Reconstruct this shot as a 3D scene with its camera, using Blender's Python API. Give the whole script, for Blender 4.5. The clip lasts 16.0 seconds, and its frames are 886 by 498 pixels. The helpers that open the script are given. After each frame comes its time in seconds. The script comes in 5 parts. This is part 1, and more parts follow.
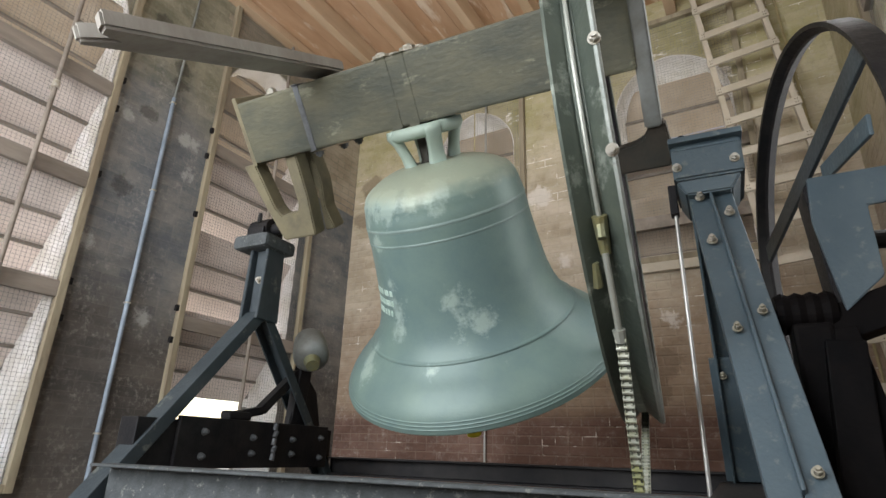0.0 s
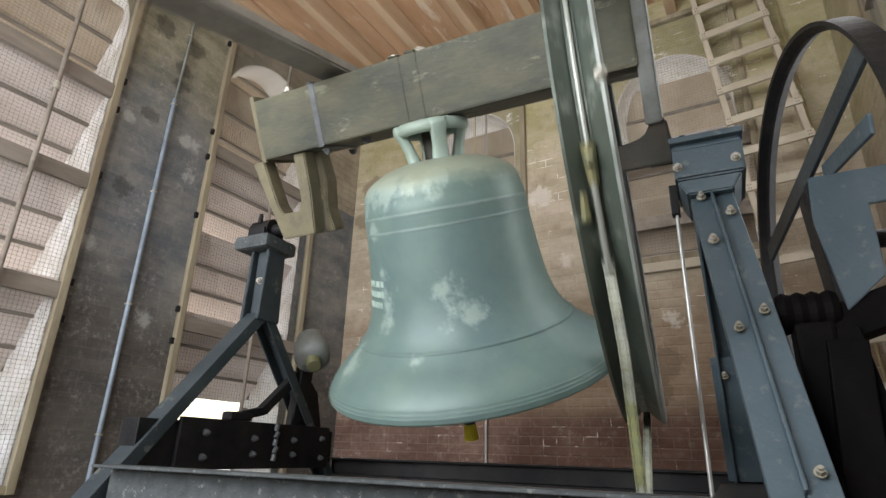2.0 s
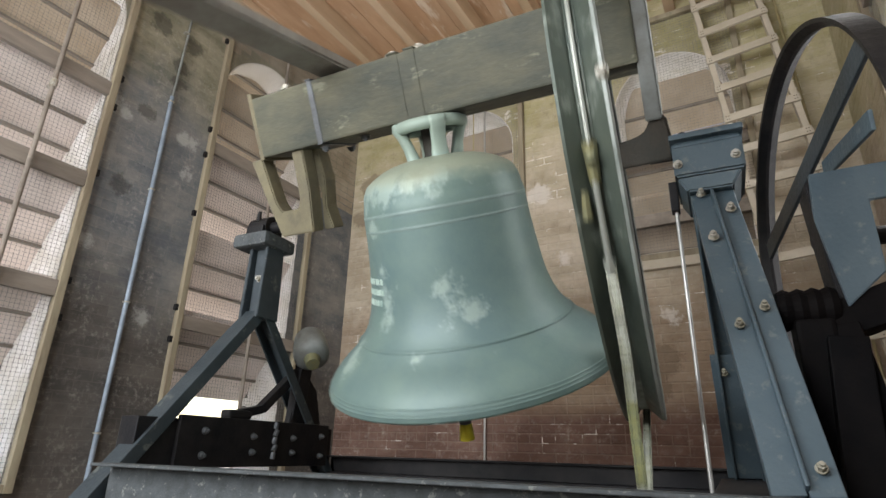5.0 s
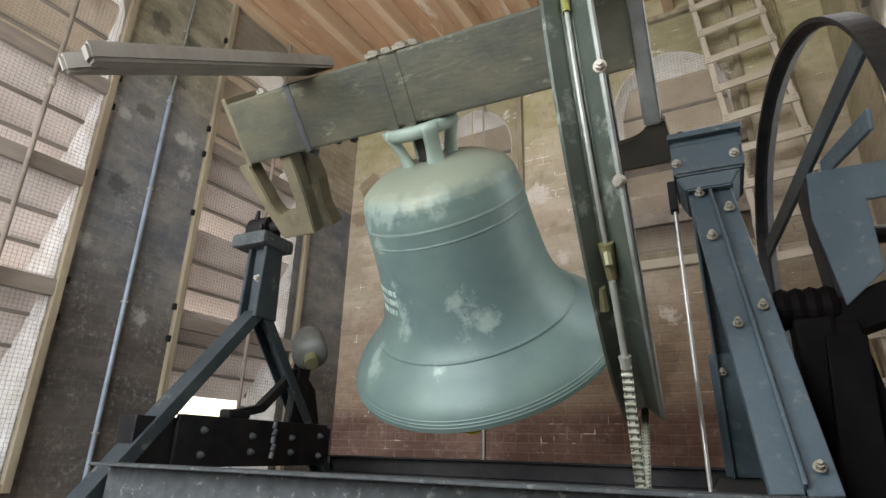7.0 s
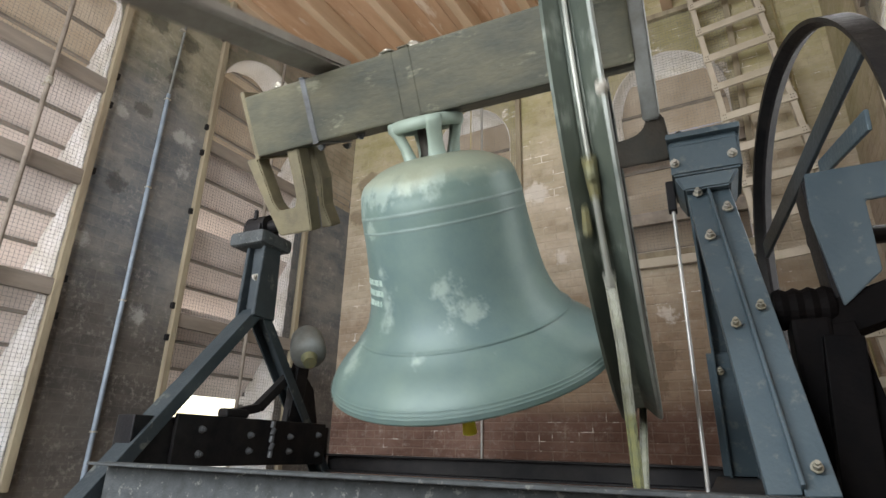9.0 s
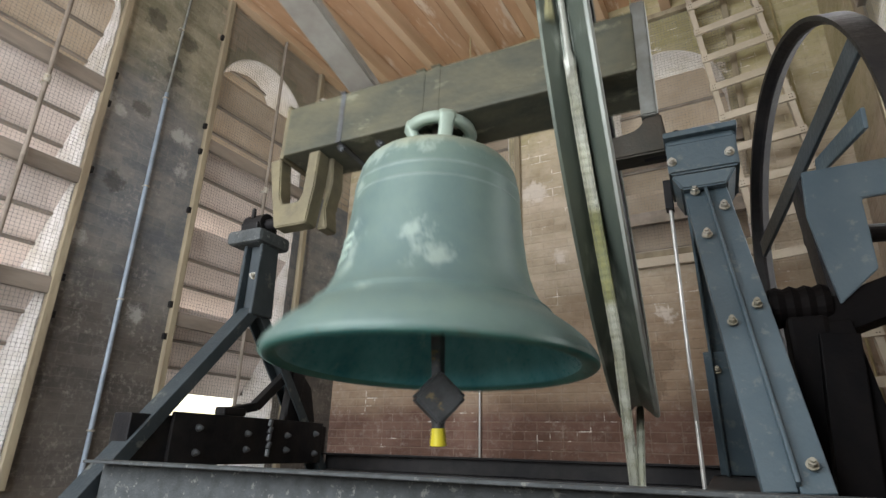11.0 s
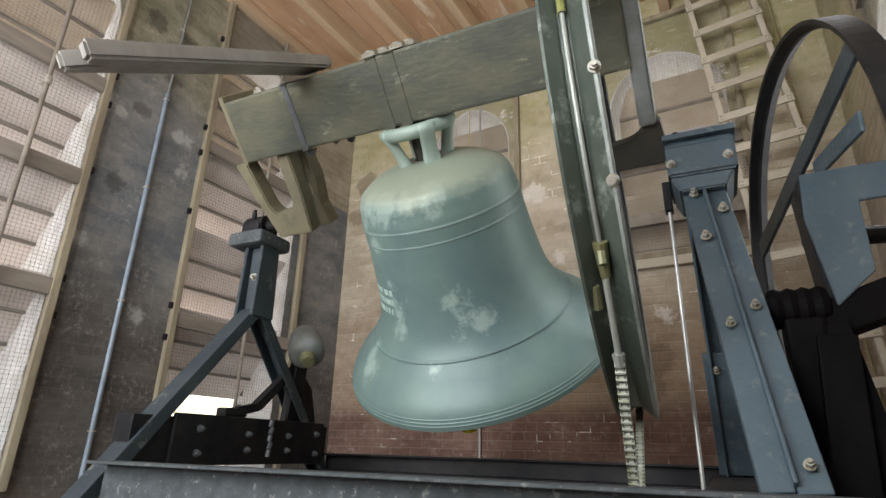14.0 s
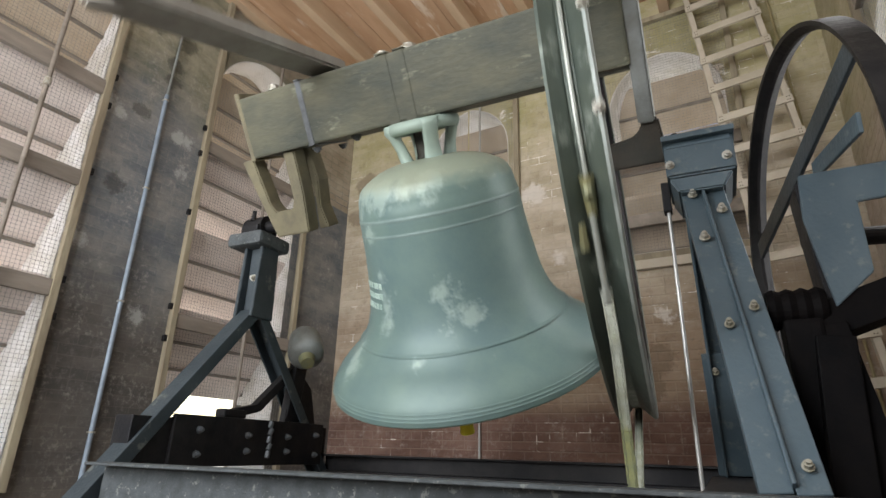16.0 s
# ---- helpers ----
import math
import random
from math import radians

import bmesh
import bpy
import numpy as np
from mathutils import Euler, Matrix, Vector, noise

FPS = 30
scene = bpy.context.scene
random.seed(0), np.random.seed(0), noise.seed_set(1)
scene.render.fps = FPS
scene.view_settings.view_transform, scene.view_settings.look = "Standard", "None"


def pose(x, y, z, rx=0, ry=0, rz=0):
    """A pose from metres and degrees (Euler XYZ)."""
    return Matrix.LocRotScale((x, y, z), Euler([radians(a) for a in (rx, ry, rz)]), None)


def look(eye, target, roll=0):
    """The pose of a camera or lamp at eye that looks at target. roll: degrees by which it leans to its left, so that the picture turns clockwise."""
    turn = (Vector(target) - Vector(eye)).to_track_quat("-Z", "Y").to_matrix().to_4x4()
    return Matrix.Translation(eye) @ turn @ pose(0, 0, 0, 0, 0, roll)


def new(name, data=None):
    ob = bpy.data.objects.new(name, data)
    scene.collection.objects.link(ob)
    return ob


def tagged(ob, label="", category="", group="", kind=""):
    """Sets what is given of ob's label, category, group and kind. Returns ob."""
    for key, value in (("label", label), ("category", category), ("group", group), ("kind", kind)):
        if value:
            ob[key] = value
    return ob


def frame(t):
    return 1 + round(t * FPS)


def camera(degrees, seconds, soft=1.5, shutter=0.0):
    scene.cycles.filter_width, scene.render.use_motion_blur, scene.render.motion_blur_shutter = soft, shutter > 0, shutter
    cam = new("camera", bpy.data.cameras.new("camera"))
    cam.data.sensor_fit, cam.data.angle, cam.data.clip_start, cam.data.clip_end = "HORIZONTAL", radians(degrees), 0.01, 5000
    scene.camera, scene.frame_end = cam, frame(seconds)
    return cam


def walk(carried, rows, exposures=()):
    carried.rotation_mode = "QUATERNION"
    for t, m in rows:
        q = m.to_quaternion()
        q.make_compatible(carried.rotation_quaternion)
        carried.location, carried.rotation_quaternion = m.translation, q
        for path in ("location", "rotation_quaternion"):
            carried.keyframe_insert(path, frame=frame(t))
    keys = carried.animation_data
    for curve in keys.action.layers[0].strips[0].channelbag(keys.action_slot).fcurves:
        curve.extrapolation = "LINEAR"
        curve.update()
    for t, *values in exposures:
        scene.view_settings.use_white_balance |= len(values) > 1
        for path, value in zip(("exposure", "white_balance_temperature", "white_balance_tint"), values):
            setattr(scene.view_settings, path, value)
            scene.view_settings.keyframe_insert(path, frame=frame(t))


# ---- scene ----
# ---------- camera ----------
LENS = 76.96
YAW, PITCH, ROLL = 31.0, 19.9, 1.6
EYE = Vector((0, 0, 0.75))
cam = camera(LENS, 16.0, soft=1.5, shutter=0.5)
_a, _p = radians(YAW), radians(PITCH)
AHEAD = Vector((-math.sin(_a) * math.cos(_p), math.cos(_a) * math.cos(_p), math.sin(_p)))
BASE = look(EYE, EYE + AHEAD, ROLL)
# small drift of the hand-held stand: seconds, turn in degrees about the camera's own axes, shift in metres
DRIFT = [
    (0, 0.079, 0.107, 0.178, 0.0126, 0.0016, 0.0043),
    (0.5, 0.065, 0.120, 0.130, 0.0132, 0.0006, 0.0051),
    (1, 0.107, 0.168, 0.104, 0.0147, 0.0025, 0.0048),
    (1.5, 0.146, 0.218, 0.086, 0.0157, 0.0045, 0.0047),
    (2, 0.118, 0.185, 0.041, 0.0114, 0.0023, 0.0043),
    (2.5, 0.071, 0.098, 0.008, 0.0024, 0.0009, 0.0017),
    (3, 0.030, 0.034, -0.001, -0.0027, 0.0012, -0.0007),
    (3.5, -0.020, 0.003, -0.011, -0.0012, 0.0009, 0.0004),
    (4, -0.068, -0.007, -0.026, 0.0007, 0.0010, 0.0026),
    (6.5, -0.066, -0.135, -0.032, 0.0031, 0.0055, 0.0014),
    (7, -0.080, -0.158, -0.025, 0.0028, 0.0041, 0.0001),
    (7.5, -0.118, -0.185, -0.021, 0.0035, 0.0030, 0.0002),
    (8, -0.185, -0.246, -0.021, 0.0031, 0.0011, 0.0019),
    (8.5, -0.253, -0.311, -0.010, 0.0025, 0.0006, 0.0042),
    (9, -0.282, -0.331, 0.002, 0.0031, 0.0021, 0.0059),
    (11.5, -0.252, -0.436, 0.101, 0.0082, 0.0088, -0.0014),
    (12, -0.271, -0.439, 0.086, 0.0084, 0.0036, -0.0006),
    (12.5, -0.281, -0.424, 0.079, 0.0095, -0.0018, 0.0013),
    (13, -0.260, -0.412, 0.082, 0.0115, -0.0031, 0.0023),
    (13.5, -0.248, -0.427, 0.088, 0.0120, -0.0033, 0.0016),
    (14, -0.248, -0.463, 0.086, 0.0114, -0.0040, 0.0010),
    (14.5, -0.233, -0.488, 0.070, 0.0114, -0.0033, 0.0014),
    (15, -0.217, -0.483, 0.052, 0.0124, -0.0024, 0.0022),
    (15.5, -0.216, -0.479, 0.036, 0.0139, -0.0035, 0.0028),
    (16, -0.205, -0.474, 0.034, 0.0148, -0.0040, 0.0029),
]


def drifted(ax, ay, az, dx, dy, dz):
    w = Vector((radians(ax), radians(ay), radians(az)))
    return Matrix.Translation((dx, dy, dz)) @ BASE @ Matrix.Rotation(w.length, 4, w)


walk(cam, [(t, drifted(*d)) for t, *d in DRIFT],
     exposures=[(0, 0.68), (16, 0.68)])

# ---------- world, sun, lights ----------
world = bpy.data.worlds.new("sky")
scene.world = world
world.use_nodes = True
wn = world.node_tree
sky = wn.nodes.new("ShaderNodeTexSky")
sky.sky_type, sky.sun_disc = 'NISHITA', False
sky.sun_elevation, sky.sun_rotation = radians(38.6), radians(-64.8)
wn.nodes["Background"].inputs["Strength"].default_value = 0.14
wn.links.new(sky.outputs[0], wn.nodes["Background"].inputs["Color"])
sun = new("sun", bpy.data.lights.new("sun", 'SUN'))
sun.data.energy, sun.data.angle, sun.data.color = 5.0, radians(0.6), (1.0, 0.95, 0.86)
sun.matrix_world = look((-17, 8, 15), (0, 0, 0))


def window_light(where, aim, w, h, watts, col=(0.985, 0.985, 0.995)):
    ob = new("window_daylight", bpy.data.lights.new("window_daylight", 'AREA'))
    ob.data.shape, ob.data.size, ob.data.size_y, ob.data.energy, ob.data.color = 'RECTANGLE', w, h, watts, col
    ob.matrix_world = look(where, aim)


# ---------- materials ----------
def material(name, base, rough=0.7, metal=0.0, second=None, scale=6.0, amount=0.5, fine=60.0, bump=0.15, third=None,
             third_scale=1.5, third_cut=0.62, detail_depth=0.01, stretch=(1, 1, 1), random_piece=0.0, spec=0.4, island=False, in_world=False):
    """base and second mix over a coarse noise, third comes in patches, with fine relief."""
    m = bpy.data.materials.new(name)
    m.use_nodes = True
    t = m.node_tree
    n, l = t.nodes, t.links
    p = n["Principled BSDF"]
    p.inputs["Roughness"].default_value, p.inputs["Metallic"].default_value = rough, metal
    p.inputs["Specular IOR Level"].default_value = spec
    co = n.new("ShaderNodeTexCoord")
    mp = n.new("ShaderNodeMapping")
    mp.inputs["Scale"].default_value = stretch
    geo = n.new("ShaderNodeNewGeometry")
    l.new(geo.outputs["Position"] if in_world else co.outputs["Object"], mp.inputs["Vector"])
    vec = mp.outputs[0]
    if random_piece:
        oi = geo if island else n.new("ShaderNodeObjectInfo")
        chance = oi.outputs["Random Per Island" if island else "Random"]
        add = n.new("ShaderNodeVectorMath")
        add.operation = 'ADD'
        mul = n.new("ShaderNodeMath")
        mul.operation, mul.inputs[1].default_value = 'MULTIPLY', 37.0
        l.new(chance, mul.inputs[0])
        l.new(vec, add.inputs[0])
        l.new(mul.outputs[0], add.inputs[1])
        if not in_world:
            vec = add.outputs[0]
    a = n.new("ShaderNodeTexNoise")
    a.inputs["Scale"].default_value, a.inputs["Detail"].default_value, a.inputs["Roughness"].default_value = scale, 6, 0.65
    l.new(vec, a.inputs["Vector"])
    r = n.new("ShaderNodeValToRGB")
    r.color_ramp.elements[0].position, r.color_ramp.elements[1].position = 0.5 - 0.25 * amount, 0.5 + 0.25 * amount
    second = second or tuple(c * 0.7 for c in base)
    r.color_ramp.elements[0].color, r.color_ramp.elements[1].color = (*base, 1), (*second, 1)
    l.new(a.outputs["Fac"], r.inputs[0])
    col = r.outputs[0]
    if third:
        b = n.new("ShaderNodeTexNoise")
        b.inputs["Scale"].default_value, b.inputs["Detail"].default_value, b.inputs["Roughness"].default_value = third_scale, 8, 0.7
        l.new(vec, b.inputs["Vector"])
        cut = n.new("ShaderNodeValToRGB")
        cut.color_ramp.elements[0].position, cut.color_ramp.elements[1].position = third_cut, third_cut + 0.07
        l.new(b.outputs["Fac"], cut.inputs[0])
        mx = n.new("ShaderNodeMix")
        mx.data_type = 'RGBA'
        l.new(cut.outputs[0], mx.inputs["Factor"])
        l.new(col, mx.inputs["A"])
        mx.inputs["B"].default_value = (*third, 1)
        col = mx.outputs["Result"]
    if random_piece:
        hs = n.new("ShaderNodeHueSaturation")
        mr = n.new("ShaderNodeMapRange")
        mr.inputs["To Min"].default_value, mr.inputs["To Max"].default_value = 1 - random_piece, 1 + random_piece
        l.new(chance, mr.inputs["Value"])
        l.new(mr.outputs[0], hs.inputs["Value"])
        l.new(col, hs.inputs["Color"])
        col = hs.outputs[0]
    l.new(col, p.inputs["Base Color"])
    f = n.new("ShaderNodeTexNoise")
    f.inputs["Scale"].default_value, f.inputs["Detail"].default_value = fine, 5
    l.new(vec, f.inputs["Vector"])
    rr = n.new("ShaderNodeMapRange")
    rr.inputs["To Min"].default_value, rr.inputs["To Max"].default_value = max(0.05, rough - 0.12), min(1, rough + 0.12)
    l.new(f.outputs["Fac"], rr.inputs["Value"])
    l.new(rr.outputs[0], p.inputs["Roughness"])
    bp = n.new("ShaderNodeBump")
    bp.inputs["Strength"].default_value, bp.inputs["Distance"].default_value = bump, detail_depth
    l.new(f.outputs["Fac"], bp.inputs["Height"])
    l.new(bp.outputs[0], p.inputs["Normal"])
    return m


def add_stains(m, stains, colour, wobble=0.14, in_world=False, strength=0.52):
    """Ragged pale stains round given points of the thing, each (x, y, z, radius)."""
    t = m.node_tree
    n, l = t.nodes, t.links
    p = n["Principled BSDF"]
    col = p.inputs["Base Color"].links[0].from_socket
    at = n.new("ShaderNodeNewGeometry").outputs["Position"] if in_world else n.new("ShaderNodeTexCoord").outputs["Object"]
    ns = n.new("ShaderNodeTexNoise")
    ns.inputs["Scale"].default_value, ns.inputs["Detail"].default_value, ns.inputs["Roughness"].default_value = 11, 8, 0.75
    l.new(at, ns.inputs["Vector"])
    total = None
    for x, y, z, r in stains:
        d = n.new("ShaderNodeVectorMath")
        d.operation = 'DISTANCE'
        d.inputs[1].default_value = (x, y, z)
        l.new(at, d.inputs[0])
        k = n.new("ShaderNodeMath")
        k.operation = 'MULTIPLY_ADD'        # distance + noise * wobble
        l.new(ns.outputs["Fac"], k.inputs[0])
        k.inputs[1].default_value = wobble * 2
        l.new(d.outputs["Value"], k.inputs[2])
        mr = n.new("ShaderNodeMapRange")
        mr.inputs["From Min"].default_value, mr.inputs["From Max"].default_value = r + wobble + 0.022, r + wobble - 0.018
        l.new(k.outputs[0], mr.inputs["Value"])
        if total is None:
            total = mr.outputs[0]
        else:
            mx = n.new("ShaderNodeMath")
            mx.operation = 'MAXIMUM'
            l.new(total, mx.inputs[0])
            l.new(mr.outputs[0], mx.inputs[1])
            total = mx.outputs[0]
    mix = n.new("ShaderNodeMix")
    mix.data_type = 'RGBA'
    soft = n.new("ShaderNodeMath")
    soft.operation, soft.inputs[1].default_value = 'MULTIPLY', strength
    l.new(total, soft.inputs[0])
    l.new(soft.outputs[0], mix.inputs["Factor"])
    l.new(col, mix.inputs["A"])
    mix.inputs["B"].default_value = (*colour, 1)
    l.new(mix.outputs["Result"], p.inputs["Base Color"])


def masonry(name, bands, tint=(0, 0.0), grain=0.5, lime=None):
    """Old brickwork whose coats (dirt, bare brick, limewash, algae, and shade painted low on the west wall) lie in
    ragged bands: (height, softness, raggedness, colour, second colour), from the lowest up.
    """
    m = bpy.data.materials.new(name)
    m.use_nodes = True
    t = m.node_tree
    n, l = t.nodes, t.links
    p = n["Principled BSDF"]
    p.inputs["Roughness"].default_value, p.inputs["Specular IOR Level"].default_value = 0.9, 0.3
    geo = n.new("ShaderNodeNewGeometry")
    at = geo.outputs["Position"]
    xyz = n.new("ShaderNodeSeparateXYZ")
    l.new(at, xyz.inputs[0])

    def noise_at(scale, detail=6, rough=0.6, stretch=(1, 1, 1)):
        mp = n.new("ShaderNodeMapping")
        mp.inputs["Scale"].default_value = stretch
        l.new(at, mp.inputs["Vector"])
        x = n.new("ShaderNodeTexNoise")
        x.inputs["Scale"].default_value, x.inputs["Detail"].default_value, x.inputs["Roughness"].default_value = scale, detail, rough
        l.new(mp.outputs[0], x.inputs["Vector"])
        return x.outputs["Fac"]

    def calc(op, a, b, c=None):
        k = n.new("ShaderNodeMath")
        k.operation = op
        for i, v in enumerate((a, b, c)):
            if v is None:
                continue
            if isinstance(v, (int, float)):
                k.inputs[i].default_value = v
            else:
                l.new(v, k.inputs[i])
        return k.outputs[0]

    def span(v, a, b, top=1.0):
        r = n.new("ShaderNodeMapRange")
        for nm, x in (("From Min", a), ("From Max", b), ("To Max", top)):
            r.inputs[nm].default_value = x
        l.new(v, r.inputs["Value"])
        return r.outputs[0]

    def mix(f, a, b):
        x = n.new("ShaderNodeMix")
        x.data_type = 'RGBA'
        l.new(f, x.inputs["Factor"])
        for k, v in (("A", a), ("B", b)):
            if isinstance(v, tuple):
                x.inputs[k].default_value = (*v, 1)
            else:
                l.new(v, x.inputs[k])
        return x.outputs["Result"]

    chance = n.new("ShaderNodeObjectInfo").outputs["Random"] if tint[0] == 1 else geo.outputs["Random Per Island"]
    blotch = noise_at(2.4, 8, 0.68, (0.8, 0.8, 1.5))
    ragged = noise_at(1.1, 7, 0.62)
    spread = calc('ADD', blotch, calc('MULTIPLY_ADD', chance, tint[1], -tint[1] / 2)) if tint[1] else blotch
    both = span(spread, 0.36, 0.64)
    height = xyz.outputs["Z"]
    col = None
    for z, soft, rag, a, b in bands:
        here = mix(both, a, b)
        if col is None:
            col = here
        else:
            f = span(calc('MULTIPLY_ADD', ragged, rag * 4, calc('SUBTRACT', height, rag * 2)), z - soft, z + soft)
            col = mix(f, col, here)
    fine = noise_at(26, 6, 0.7)
    col = mix(span(fine, 0.5, 0.72, grain), col, mix(span(noise_at(5), 0.4, 0.6), (0.05, 0.045, 0.04), (0.62, 0.58, 0.53)))
    if lime:
        col = mix(span(noise_at(3.0, 8, 0.7, (1, 1, 1.6)), 0.575, 0.625), col, lime)
    l.new(col, p.inputs["Base Color"])
    bp = n.new("ShaderNodeBump")
    bp.inputs["Strength"].default_value, bp.inputs["Distance"].default_value = 0.7, 0.006
    l.new(noise_at(38, 6, 0.65), bp.inputs["Height"])
    l.new(bp.outputs[0], p.inputs["Normal"])
    return m


def masonry_set(name, bands, joints, lime=None):
    """The same brickwork as single pieces, as the joined rest and as the joints behind them."""
    return {name: masonry(name, bands, (1, 0.10), 0.35), name + "_rest": masonry(name + "_rest", bands, (2, 0.10), 0.35),
            name + "_joint": masonry(name + "_joint", joints, grain=0.25, lime=lime)}


def paler(bands, k, to=(0.5, 0.44, 0.36)):
    return [(z, s_, r, *(tuple(c + (d - c) * k for c, d in zip(col, to)) for col in (a, b))) for z, s_, r, a, b in bands]


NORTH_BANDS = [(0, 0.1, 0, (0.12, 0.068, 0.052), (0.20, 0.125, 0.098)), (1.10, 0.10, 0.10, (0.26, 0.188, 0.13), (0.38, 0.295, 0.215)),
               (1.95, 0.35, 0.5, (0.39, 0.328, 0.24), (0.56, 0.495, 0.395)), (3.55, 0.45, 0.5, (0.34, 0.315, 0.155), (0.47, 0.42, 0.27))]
# lowest band: brown brick, made darker for the shade low on the pier
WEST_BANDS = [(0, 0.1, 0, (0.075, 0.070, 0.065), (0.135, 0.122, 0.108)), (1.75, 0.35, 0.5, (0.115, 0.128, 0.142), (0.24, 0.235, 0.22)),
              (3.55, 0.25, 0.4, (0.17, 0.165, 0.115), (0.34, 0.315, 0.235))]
EAST_BANDS = [(0, 0.1, 0, (0.20, 0.14, 0.11), (0.32, 0.24, 0.19)), (1.6, 0.3, 0.4, (0.38, 0.31, 0.25), (0.52, 0.45, 0.38)),
              (2.7, 0.4, 0.5, (0.33, 0.30, 0.17), (0.45, 0.40, 0.27))]
TAN_BANDS = [(0, 0.1, 0, (0.29, 0.245, 0.185), (0.43, 0.375, 0.295))]

